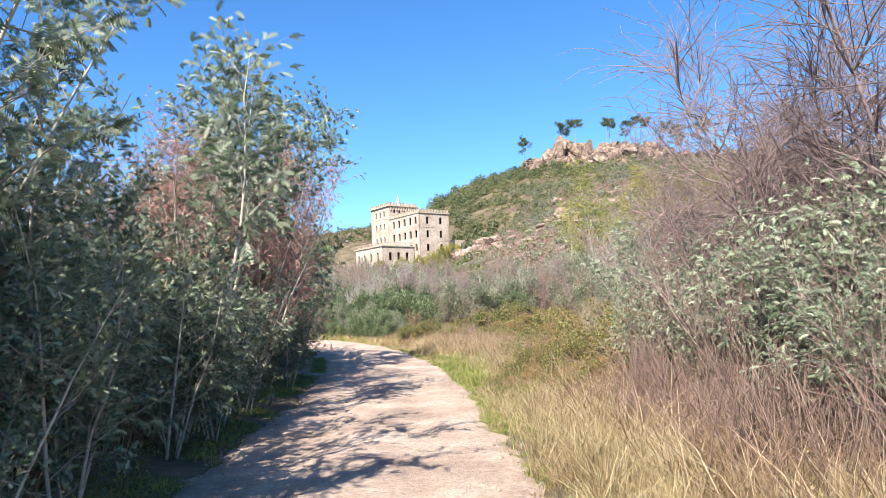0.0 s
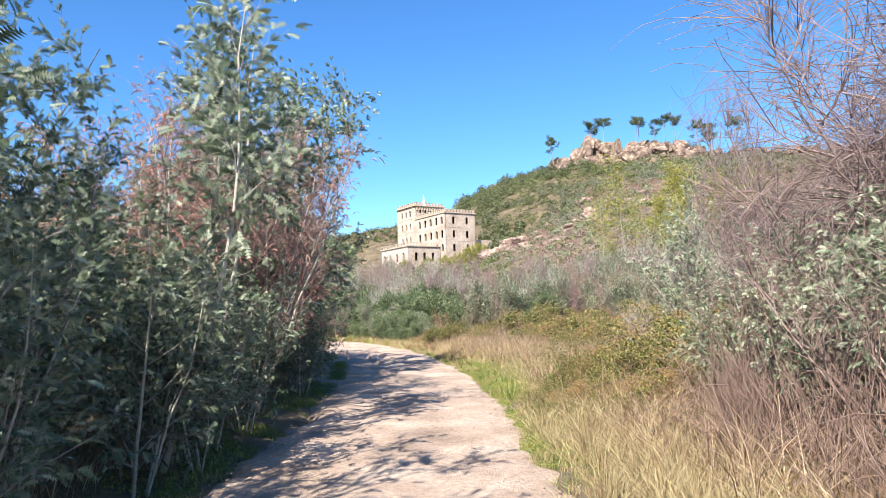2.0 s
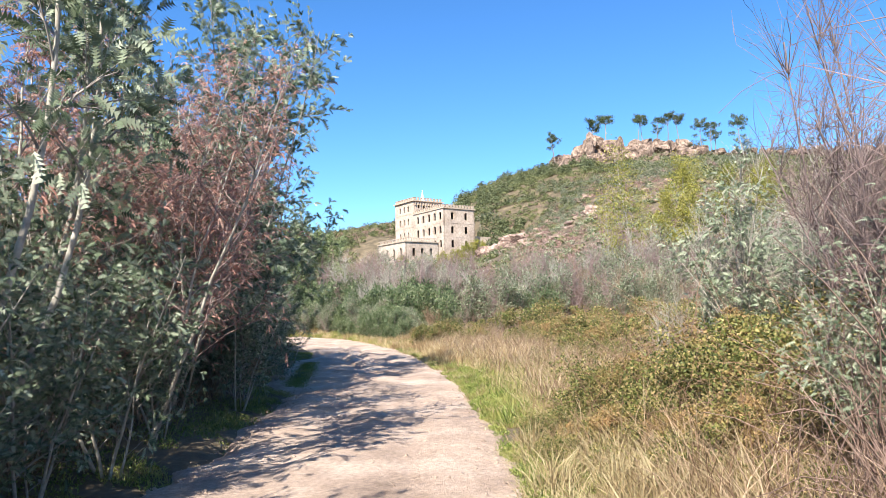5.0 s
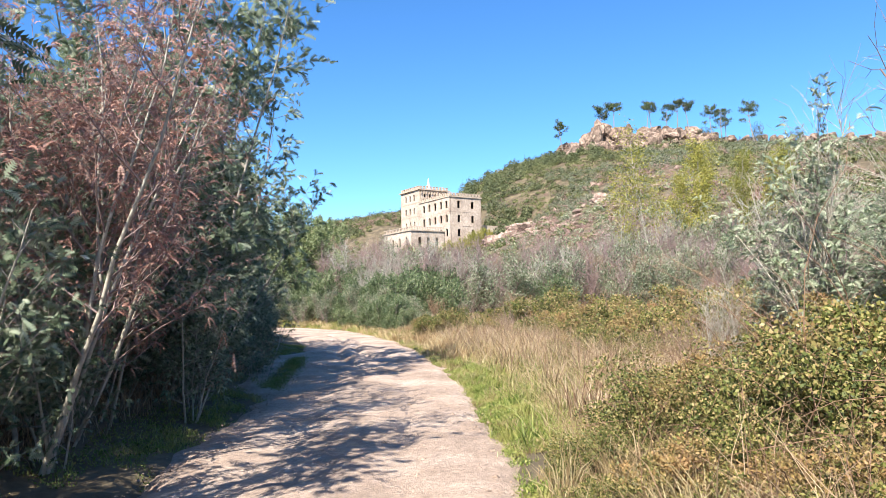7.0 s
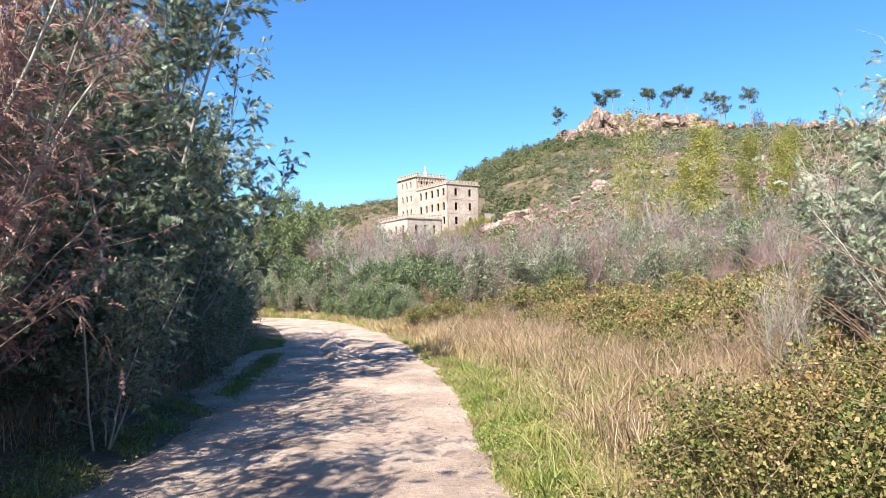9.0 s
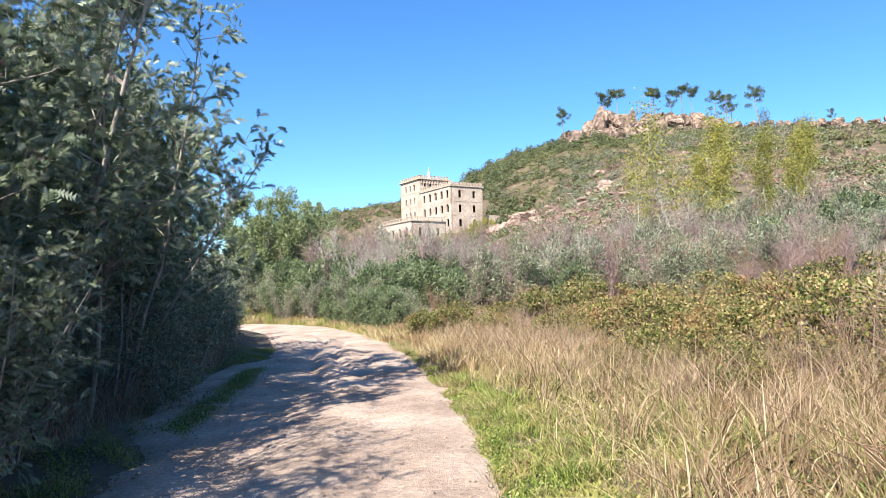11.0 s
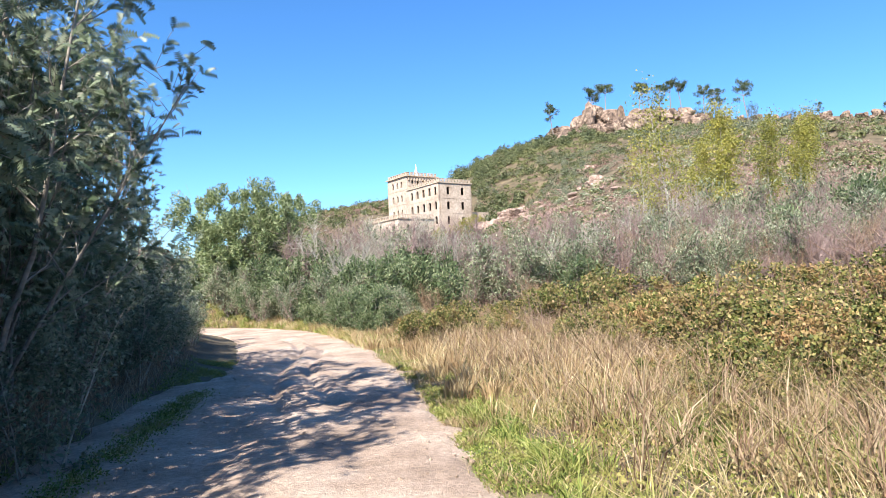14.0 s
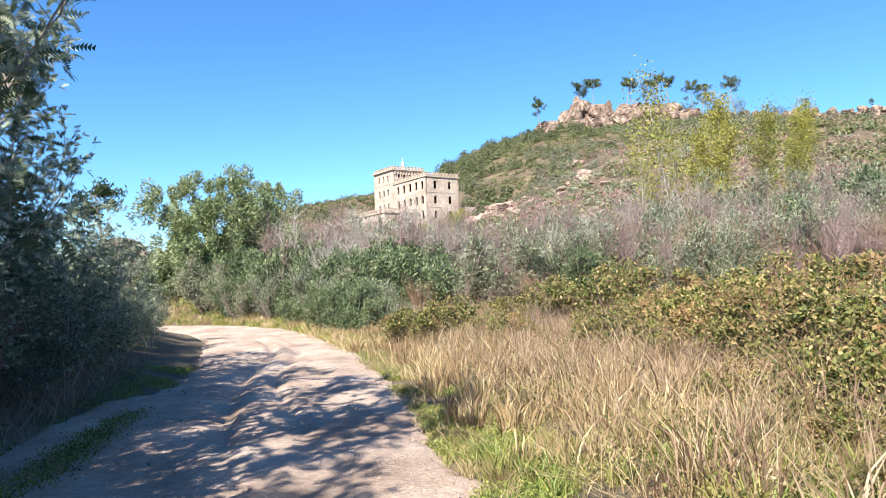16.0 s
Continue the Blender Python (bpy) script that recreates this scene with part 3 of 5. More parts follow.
def mimosa(seed, tall, stems, dead=False, spread=1.7, each=3, pale=True, first=0.22, limbs=15, radius=0.045, frond=0.17, leaf=None, pairs=6, slim=0.5):
    rng = rng_of(seed)
    w, fine, at, way = grow(rng, tall, stems, first, limbs, spread, 6, 0.75, 0.10, radius, 0.75, 0.25)
    at = at + rng.normal(size=at.shape) * 0.04
    crown = mesh_of("crown", *fronds(rng, at, way, each, frond, frond * slim, pairs, hang=0.7 if dead else 0.45 if leaf else 0.3), M_DEADLEAF if dead else leaf or M_MIMOSA)
    if dead:
        return plant("mimosa_tree", "dead mimosa tree with reddish-brown withered leaves and grey stems", "tree", "mimosa thicket",
                     [("trunk", w.mesh("trunk", M_PALE)), ("branchwork", fine.mesh("branchwork", M_PINK)), ("crown", crown)])
    if leaf:
        return plant("mimosa_sapling", "pale grey-green mimosa sapling with drooping feathery leaves and thin stems", "sapling", "mimosa saplings",
                     [("trunk", w.mesh("trunk", M_PALE)), ("branchwork", fine.mesh("branchwork", M_PINK)), ("crown", crown)])
    if tall < 4:
        return plant("mimosa_shrub", "low bushy mimosa with silvery green feathery leaves", "shrub", "low mimosa growth",
                     [("trunk", w.mesh("trunk", M_BARK)), ("branchwork", fine.mesh("branchwork", M_BARK)), ("crown", crown)])
    return plant("mimosa_tree", "slender mimosa tree with silvery green feathery leaves and pale stems", "tree", "mimosa thicket",
                 [("trunk", w.mesh("trunk", M_PALE if pale else M_BARK)), ("branchwork", fine.mesh("branchwork", M_BARK)), ("crown", crown)])


def bare_shrub(seed, tall, stems, material, label, spread=0.65, twigs=9, thick=1.0):
    rng = rng_of(seed)
    w, fine, at, way = grow(rng, tall, stems, 0.18, 9, spread, twigs, 0.75, 0.16, 0.02 * thick ** 0.8, 2.2, 0.35, thick=thick, far=thick > 1)
    for p, d in zip(at[::3], way[::3]):
        fine.limb(bent(rng, p, unit(d) + rng.normal(size=3) * 0.5, 0.45, 1 if thick > 1 else 2, 0.2, 0.1), 0.003 * thick, 0.0015 * thick, 3)
    return plant("bare_shrub", label, "shrub", "bare shrubs", [("stem_clump", w.mesh("stem_clump", material)), ("twig_mass", fine.mesh("twig_mass", material))])


def bramble(seed, size, count, leaf=0.05, lumps=90):
    """A mound of leafy lumps with dark gaps between them and canes that arch out of it."""
    rng = rng_of(seed)
    half = np.array(size)
    c = unit(rng.normal(size=(lumps, 3)))
    c[:, 2] = np.abs(c[:, 2])
    c = c * half * rng.uniform(0.55, 1.0, (lumps, 1)) * (0.95 + 0.25 * wave(c[:, 0] * 3, c[:, 1] * 3, 0.6, seed))[:, None]
    each = count // lumps // 3
    r = np.repeat(rng.uniform(0.12, 0.30, lumps), each)[:, None] * half.mean() / 1.4
    d = unit(rng.normal(size=(lumps * each, 3)) + np.array([0, 0, 0.25]))
    twig = np.repeat(c, each, 0) + d * r * rng.uniform(0.6, 1.15, r.shape) * np.array([1.25, 1.25, 0.85])
    at = np.repeat(twig, 3, 0) + rng.normal(size=(len(twig) * 3, 3)) * leaf * 0.25
    way = unit(np.repeat(d, 3, 0) * 0.6 + rng.normal(size=at.shape) * 0.8 + np.array([0, 0, -0.35]))
    at, way = at[at[:, 2] > 0], way[at[:, 2] > 0]
    crown = leaves(rng, at, way, leaf * 1.15, leaf * 0.72)
    w = Wood()
    for k in range(70):
        a = rng.uniform(0, 6.28)
        s = np.array([math.cos(a) * half[0] * rng.uniform(0, 0.85), math.sin(a) * half[1] * rng.uniform(0, 0.85), 0])
        w.limb(bent(rng, s, (rng.normal() * 0.6, rng.normal() * 0.6, 1.2), half[2] * rng.uniform(0.9, 1.8), 7, 0.18, -0.16), 0.006, 0.002, 4)
    return plant("bramble", "tangled bramble thicket with green and rusty leaves over dry grass", "bramble", "brambles",
                 [("wood", w.mesh("wood", M_CANE)), ("leaves", quads_mesh("leaves", crown, M_BRAMBLE))])


def cane_clump(seed, count, tall, spread, arch):
    """Dead upright stems that stand close together, some bent over."""
    rng = rng_of(seed)
    w, fine = Wood(), Wood()
    for k in range(count):
        s = np.array([*(rng.normal(size=2) * spread), 0])
        h = tall * rng.uniform(0.45, 1.1)
        bend = -arch if rng.uniform() < 0.3 else -arch * 0.1
        stem = bent(rng, s, (rng.normal() * 0.22, rng.normal() * 0.22, 1), h, 6, 0.07, bend)
        w.limb(stem, 0.0075 * rng.uniform(0.6, 1.5), 0.003, 4)
        for q in range(3):
            j = rng.integers(2, 6)
            fine.limb(bent(rng, stem[j], unit(rng.normal(size=3) * 0.6 + np.array([0, 0, 0.8])), 0.35 * rng.uniform(0.4, 1.2), 2, 0.2, 0.05), 0.003, 0.0015, 3)
    return plant("dead_cane_clump", "clump of upright dead reddish-brown stems in the dry grass", "dead stems", "dead stem clumps",
                 [("stem_tangle", w.mesh("stem_tangle", M_DEADCANE)), ("twig_mass", fine.mesh("twig_mass", M_DEADCANE))])


def drooping_shrub(seed, tall, stems, material):
    """A leafless tall shrub whose long fine twigs hang over."""
    rng = rng_of(seed)
    w, fine, at, way = grow(rng, tall, stems, 0.3, 15, 1.2, 8, 0.8, 0.10, 0.028, 0.9, 0.4, droop=0.05, thick=1.4)
    for p, d in zip(at[::2], way[::2]):
        fine.limb(bent(rng, p, unit(d) + rng.normal(size=3) * 0.4, 0.8, 3, 0.16, -0.22), 0.0045, 0.0025, 3)
    return plant("drooping_bare_shrub", "tall leafless shrub with mauve-brown drooping twigs", "shrub", "bare shrubs",
                 [("stem_clump", w.mesh("stem_clump", M_TWIG)), ("twig_mass", fine.mesh("twig_mass", material))])


def willow(seed, tall, stems, material, label, each=3, leaf=(0.21, 0.055), wood=None):
    rng = rng_of(seed)
    w, fine, at, way = grow(rng, tall, stems, 0.06, 12, tall * 0.22, 6, 0.7, 0.16, 0.03, 1.6, 0.5, thick=2.5, far=True)
    p, d = sprout(rng, at, way, each, 0.14, 1.0, 0.5)
    return plant("willow_shrub", label, "shrub", "willow scrub",
                 [("stem_clump", w.mesh("stem_clump", wood or M_PINK)), ("twig_mass", fine.mesh("twig_mass", wood or M_PINK)), ("foliage", quads_mesh("foliage", leaves(rng, p, d, *leaf), material))])


def round_bush(seed, tall, wide, count, leaf=None, label="large rounded dense green bush at the bend of the track"):
    rng = rng_of(seed)
    w, fine, at, way = grow(rng, tall * 0.8, 6, 0.1, 12, wide * 0.55, 4, 0.8, 0.25, 0.09, 0.9, 0.5)
    n = 230
    c = unit(rng.normal(size=(n, 3))) * rng.uniform(0.4, 1.0, (n, 1)) * np.array([wide / 2, wide / 2, tall / 2]) + np.array([0, 0, tall * 0.44])
    c[:, :2] *= (1 + 0.14 * np.sin(c[:, 2:3] * 1.3 + seed)) * 0.95
    p = np.repeat(c, count // n, 0)
    far = rng.uniform(0.1, 1, (len(p), 1)) ** 0.5
    p = p + unit(rng.normal(size=p.shape)) * far * np.repeat(rng.uniform(0.35, 0.75, (n, 1)), count // n, 0) * np.array([0.8, 0.8, 1.25])
    p = p[p[:, 2] > 0.05]
    d = unit(p - np.array([0, 0, tall * 0.4])) + rng.normal(size=p.shape) * 0.7
    return plant("broad_bush", label, "bush", "",
                 [("trunk", w.mesh("trunk", M_BARK)), ("branchwork", fine.mesh("branchwork", M_BARK)), ("crown", quads_mesh("crown", leaves(rng, p, d, 0.22, 0.075), leaf or M_BROAD))])


def poplar(seed, tall, each):
    rng = rng_of(seed)
    w, fine, at, way = grow(rng, tall, 1, 0.22, 20, tall * 0.17, 5, 1.0, 0.05, 0.085, 1.5, droop=0.03)
    p, d = sprout(rng, at, way, each, 0.3, 0.3, -0.5)
    return plant("young_poplar", "young poplar with a pale trunk and thin yellow-green leaves", "tree", "poplars",
                 [("trunk", w.mesh("trunk", M_PALE)), ("branchwork", fine.mesh("branchwork", M_PALE)), ("crown", quads_mesh("crown", leaves(rng, p, d, 0.15, 0.1), M_YELLOW))])


def pine(seed, tall, first):
    rng = rng_of(seed)
    w = Wood()
    stem = bent(rng, (0, 0, 0), (rng.normal() * 0.1, rng.normal() * 0.1, 1), tall, 8, 0.05, 0.03)
    w.limb(stem, tall * 0.022, 0.05, 6)
    at = []
    for k in range(15):
        f = first + (1 - first) * rng.uniform(0, 1)
        a = rng.uniform(0, 6.28)
        ln = tall * 0.31 * (1.15 - 0.7 * (f - first) / (1 - first)) * rng.uniform(0.5, 1.2)
        limb = bent(rng, stem[int(f * 7.99)], (math.cos(a), math.sin(a), 0.25), ln, 3, 0.18, 0.1)
        w.limb(limb, 0.07, 0.025, 4)
        at += [limb[2], limb[3]]
    p = np.repeat(np.array(at), 60, 0)
    p = p + rng.normal(size=p.shape) * np.array([0.4, 0.4, 0.2])
    d = unit(rng.normal(size=p.shape) + np.array([0, 0, 0.5]))
    return plant("pine_tree", "small dark pine with a bare trunk among the hilltop rocks", "tree", "hilltop pines",
                 [("trunk", w.mesh("trunk", M_BARK)), ("crown", quads_mesh("crown", leaves(rng, p, d, 0.42, 0.13), M_PINE))])


def boulder(seed, material):
    rng = rng_of(seed)
    bm = bmesh.new()
    bmesh.ops.create_icosphere(bm, subdivisions=4, radius=1)
    cuts = [(unit(rng.normal(size=3)), rng.uniform(0.42, 0.85)) for _ in range(22)]
    for v in bm.verts:
        c = np.array(v.co)
        for n, k in cuts:
            over = c @ n - k
            if over > 0:
                c = c - n * over * 0.97
        crack = noise.voronoi(Vector(c) * 1.6 + Vector((seed, 0, 0)))[0]
        gap = crack[1] - crack[0]
        c = c * (1 - 0.10 * max(0.0, 1 - gap / 0.12))
        v.co = Vector(c) + v.normal * 0.06 * noise.fractal(Vector(c) * 3.1 + Vector((seed, 0, 0)), 0.8, 2.0, 5)
    return bm_mesh("boulder", bm, material)


# ---- hilltop crag ----
rng = rng_of(11)
rock_meshes = [boulder(s, M_ROCK) for s in (1, 2, 3, 4, 5)]
pale_meshes = [boulder(s, M_PALE_ROCK) for s in (6, 7, 8, 9, 10)]


def rock(x, y, z, sx, sy, sz, turn, k, label="weathered brown granite outcrop on the hilltop", group="hilltop rocks"):
    ob = tagged(new("rock_outcrop", (pale_meshes if "pale" in label else rock_meshes)[k % 5]), label, "rock", group)
    ob.matrix_world = pose(x, y, z, rng.uniform(-12, 12), rng.uniform(-12, 12), turn) @ Matrix.Diagonal((sx, sy, sz, 1))
    return ob


for k in range(52):
    x = 60 + 3.2 * k + rng.uniform(-1, 1)
    y = 320 + rng.uniform(-4, 4)
    big = (5.0 if x < 122 else 3.0) * rng.uniform(0.7, 1.2)
    rock(x, y, ground_z(x, y) + big * 0.4, big * 1.2, big, big * rng.uniform(0.7, 1.0), rng.uniform(0, 360), k)
for k in range(48):
    x, y = rng.uniform(60, 126), rng.uniform(300, 316)
    big = rng.uniform(2.2, 5.0)
    rock(x, y, ground_z(x, y) + big * 0.25, big * 1.3, big, big * rng.uniform(0.7, 1.0), rng.uniform(0, 360), k)
rock(75, 315, 76, 5.5, 5.5, 9.5, 30, 1)
rock(72, 311, 72, 4.5, 5, 8.5, 75, 0)
rock(88, 312, 74, 4.0, 4, 6.5, 120, 4)
for k in range(40):
    x = rng.uniform(62, 104)
    y = rng.uniform(296, 312)
    big = rng.uniform(1.4, 3.4)
    rock(x, y, ground_z(x, y) + big * 0.5, big, big * 1.2, big * rng.uniform(1.0, 1.7), rng.uniform(0, 360), k)
rock(79.5, 317, 78.5, 4.6, 4.5, 5.4, 100, 3)
rock(69, 313, 72, 6.0, 5, 6.0, 200, 2)
rock(84, 315, 75, 6.5, 5, 5.5, 160, 0)
for k in range(80):
    x, y = rng.uniform(62, 240), rng.uniform(276, 322)
    s = rng.uniform(0.8, 2.6)
    rock(x, y, ground_z(x, y) + s * 0.2, s * 1.3, s, s * rng.uniform(0.6, 1.0), rng.uniform(0, 360), k, "grey-brown granite boulder on the slope below the crag")
for k in range(46):
    x, y = rng.uniform(22, 70), rng.uniform(160, 226)
    s = rng.uniform(0.8, 2.4)
    rock(x, y, ground_z(x, y) + 0.1, s * 1.4, s, s * 0.7, rng.uniform(0, 360), k, "pale reddish granite boulder on the hillside", "hillside rocks")
for k in range(38):
    x = rng.uniform(15, 30)
    y = 208 + 0.16 * (x - 15) + rng.uniform(-2, 3)
    s = rng.uniform(1.3, 2.7)
    rock(x, y, ground_z(x, y) + 0.5, s * 1.6, s, s * rng.uniform(0.8, 1.2), rng.uniform(-25, 25) + 20, k, "pale reddish granite face of the bank beside the old hotel", "hillside rocks")
for k in range(40):
    x = rng.uniform(-58, -14)
    y = rng.uniform(268, 330)
    s = rng.uniform(1.0, 3.0)
    rock(x, y, ground_z(x, y) + 0.3, s * 1.3, s, s * 0.8, rng.uniform(0, 360), k, "pinkish granite boulder on the hillside", "hillside rocks")
for x, y, s, k in ((-15.6, 63.5, 1.0, 1), (-14.0, 62.5, 0.75, 2), (-17.5, 66, 1.3, 3), (-20.5, 68, 2.2, 4), (-12.0, 59.5, 0.45, 0)):
    rock(x, y, ground_z(x, y) + 0.35 * s, s * 1.2, s, s * 0.85, k * 70, k, "pale rounded granite boulder beside the track", "trackside boulders")

pines = [pine(s, 10, f) for s, f in ((21, 0.6), (22, 0.68), (23, 0.45), (24, 0.75))]
for x, y, tall, k in ((59, 322, 9, 0), (79, 326, 10, 1), (84, 327, 10.5, 3), (99, 326, 8, 3), (102, 328, 8.5, 1), (108, 325, 7.5, 2), (113, 326, 9, 1), (119, 327, 9.5, 3), (126, 318, 9, 0), (130, 318, 8, 2), (133, 320, 8, 2), (145, 318, 10.5, 0), (178, 320, 5, 2), (52, 318, 3, 2), (222, 322, 4, 2), (210, 322, 3.5, 0)):
    place(pines[k], x, y - 6, ground_z(x, y - 6) + (1.5 if x > 62 and tall > 6 else -0.3), rng.uniform(0, 360), tall / 7.4, 1.4)
x, y = -22, 70
place(pines[1], x, y, ground_z(x, y) - 0.1, 40, 0.75)
for o in pines:
    discard(o)

# ---- scrub that covers the hill ----
def scrub(name, label, material, n, seed, test, size, per, leaf, tall=0.9):
    rng = rng_of(seed)
    pts = []
    while len(pts) < n:
        x, y = rng.uniform(-140, 260), 62 + 275 * rng.uniform(0, 1) ** 0.8
        if abs(x - 4) > y * 0.72 or x < -80 or not test(x, y, rng):
            continue
        pts.append((x, y))
    xy = np.array(pts)
    r = rng.uniform(*size, n)
    z = height(xy[:, 0], xy[:, 1])
    d = unit(rng.normal(size=(n, per, 3)))
    d[..., 2] = np.abs(d[..., 2])
    lobes = 0.85 + 0.3 * wave(d[..., 0] * 2.2 + np.arange(n)[:, None], d[..., 1] * 2.2 + d[..., 2], 0.55, seed)
    q = d * (r[:, None, None] * rng.uniform(0.7, 1.0, (n, per, 1)) * lobes[..., None] * np.array([1, 1, tall]) * np.stack([np.ones(n), np.ones(n), rng.uniform(0.7, 1.35, n)], 1)[:, None])
    p = (q + np.stack([xy[:, 0], xy[:, 1], z], 1)[:, None]).reshape(-1, 3)
    out = unit(d.reshape(-1, 3) + rng.normal(size=p.shape) * 0.4)
    w = across(rng, out)
    side = np.cross(out, w) * leaf[1] * 0.5
    ln = leaf[0] * rng.uniform(0.6, 1.3, (len(p), 1))
    quads = np.stack([p - w * ln * 0.5, p + side, p + w * ln * 0.5, p - side], 1)
    ob = new(name, quads_mesh(name, quads, material))
    return tagged(ob, label, "shrub", kind="stuff")


def clear_of_hotel(x, y):
    return not (-24 < x < 17.5 and 200 < y < 256)


def rocky(x, y):
    return (y > 292 and x > 56) or (y > 272 and x > 60 and wave(x, y, 9.0, 4.0) > -0.3)


def bank(x, y):
    return 15 < x < 40 and 204 < y < 217


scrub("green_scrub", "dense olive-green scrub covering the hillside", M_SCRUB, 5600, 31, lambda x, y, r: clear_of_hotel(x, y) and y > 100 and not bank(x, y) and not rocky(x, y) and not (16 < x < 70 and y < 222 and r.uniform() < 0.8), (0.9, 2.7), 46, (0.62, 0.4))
scrub("dark_scrub", "dark green taller shrubs scattered over the hillside", M_DARKSCRUB, 420, 36, lambda x, y, r: clear_of_hotel(x, y) and y > 215 and not rocky(x, y) and wave(x, y, 7.0, 2.0) > 0.05, (1.2, 3.0), 100, (0.6, 0.36), 1.25)
scrub("tall_scrub", "taller dark green trees near the ridge and the old hotel", M_DARKSCRUB, 75, 34, lambda x, y, r: clear_of_hotel(x, y) and not rocky(x, y) and 12 < x < 70 and (y > 262 or y > 228 and x < 34), (1.8, 3.6), 260, (0.8, 0.45), 1.7)
scrub("ridge_scrub", "low dark scrub on the far ridge", M_DARKSCRUB, 110, 35, lambda x, y, r: clear_of_hotel(x, y) and y > 250 and x < -5, (1.2, 3.2), 90, (0.8, 0.4), 1.2)
scrub("grey_scrub", "grey-green heath on the slope above the old hotel", M_GREYSCRUB, 1000, 37, lambda x, y, r: not bank(x, y) and clear_of_hotel(x, y) and not rocky(x, y) and 205 < y < 262 and x > 17 and wave(x, y, 9.0, 7.0) > -0.1, (1.0, 2.6), 70, (0.65, 0.24), 1.2)
scrub("red_scrub", "reddish and mauve bare scrub on the lower hillside", M_HEATH, 2600, 32, lambda x, y, r: not (bank(x, y) and r.uniform() < 0.8) and clear_of_hotel(x, y) and not rocky(x, y) and (y < 240 and x > -60 and (wave(x, y, 8.0, 5.0) > -0.1 or y < 150) or r.uniform() < (0.6 if x < -8 else 0.04)), (0.8, 2.6), 56, (0.62, 0.14), 1.2)
scrub("pale_scrub", "grey-green low scrub between the hillside shrubs", M_WILLOW, 1500, 33, lambda x, y, r: clear_of_hotel(x, y) and not bank(x, y) and (y < 200 or rocky(x, y) and r.uniform() < 0.2), (0.8, 2.2), 46, (0.7, 0.24))

# ---- thickets along the track ----
mimosas = [mimosa(41, 7.5, 3, first=0.3), mimosa(42, 8.5, 2, first=0.3, each=4, pale=False), mimosa(43, 6.0, 4, first=0.12), mimosa(44, 7.0, 3, pale=False, first=0.35)]
slender = mimosa(47, 6.4, 1, limbs=14, first=0.5, spread=1.0, each=3, radius=0.05)
tall_silver = mimosa(48, 8.8, 3, limbs=22, first=0.2, spread=1.45, each=4, pale=False, frond=0.18)
airy = [mimosa(49, 7.5, 4, limbs=14, first=0.28, spread=2.0, each=3, pale=False), mimosa(40, 6.5, 4, limbs=14, first=0.22, spread=1.9, each=3, pale=False)]
saplings = [mimosa(36, 6.0, 4, each=4, first=0.1, leaf=M_SAPLING, frond=0.18, pairs=6, slim=0.4), mimosa(37, 7.0, 3, each=4, first=0.2, leaf=M_SAPLING, frond=0.18, pairs=6, slim=0.4), mimosa(38, 6.5, 4, limbs=12, first=0.15, spread=1.6, each=4, leaf=M_SAPLING, frond=0.18, pairs=6, slim=0.4)]
backs = [mimosa(34, 7.5, 3, each=2, limbs=10, frond=0.3, spread=2.0, pairs=4), mimosa(35, 8.2, 3, each=2, limbs=11, frond=0.3, spread=2.0, pale=False, pairs=4)]
low_mimosa = mimosa(39, 3.3, 5, limbs=14, first=0.12, spread=1.25, each=3, pale=False, frond=0.15, radius=0.03)
low_sapling = mimosa(33, 3.0, 7, limbs=10, first=0.3, spread=0.9, each=3, leaf=M_SAPLING, frond=0.105, radius=0.018, pairs=6, slim=0.42)
dead = [mimosa(45, 6.5, 5, True, each=3, frond=0.12, pairs=6, slim=0.26), mimosa(46, 7.0, 4, True, each=3, frond=0.12, pairs=6, slim=0.26)]
rng = rng_of(50)


def along_road(s_y, off):
    """A place at a distance from the track's middle, by the y of the nearest point of its line."""
    i = int(np.abs(ROAD[:, 1] - s_y).argmin())
    p = ROAD[i] + nrm[i] * off
    return float(p[0]), float(p[1])


def stand(tree, x, y, size, tall=1.0, tilt=(0, 0)):
    place(tree, x, y, ground_z(x, y) - 0.03, rng.uniform(0, 360), size, tall, tilt)


for y in np.arange(-9, 31.5, 1.7):
    for row, off in enumerate((-2.75, -4.1, -5.9, -8.2, -10.8)):
        if (9.5 < y < 17.8 and row in (1, 2)) or rng.uniform() < 0.22 or (y < 2 and row < (2 if y > -3 else 1)) or (y > 23 and row == 0) or (8 < y < 13.6 and row == 2):
            continue
        x, yy = along_road(y + rng.uniform(-0.5, 0.5), off + rng.uniform(-0.35, 0.35) - (0.9 if y > 22 else 0))
        pick = rng.uniform()
        if row > 2:
            tree = backs[rng.integers(2)]
        elif y > 22:
            tree = dead[rng.integers(2)] if pick < 0.3 else airy[rng.integers(2)] if row == 1 else mimosas[(0, 1, 3)[rng.integers(3)]]
        elif row == 0 or (row == 1 and 8 < y < 13.6):
            tree = mimosas[2]
        else:
            tree = dead[rng.integers(2)] if pick < (0.4 if 12 < y < 18 else 0.06) else mimosas[rng.integers(4)]
        size = (0.42, 0.62, 0.75, 0.74, 0.74)[row] * rng.uniform(0.85, 1.15) * (0.75 if row == 1 and 8 < y < 13.6 else 1)
        stand(tree, x, yy, size, rng.uniform(0.92, 1.1), (rng.uniform(-4, 4), rng.uniform(-3, 3)))
for x, y, size in ((-3.6, 9.4, 0.5), (-4.2, 8.4, 0.55), (-3.3, 10.6, 0.42), (-3.5, 13.2, 0.5), (-4.0, 24.0, 0.35), (-5.0, 26.5, 0.36)):
    stand(mimosas[2], x, y, size)
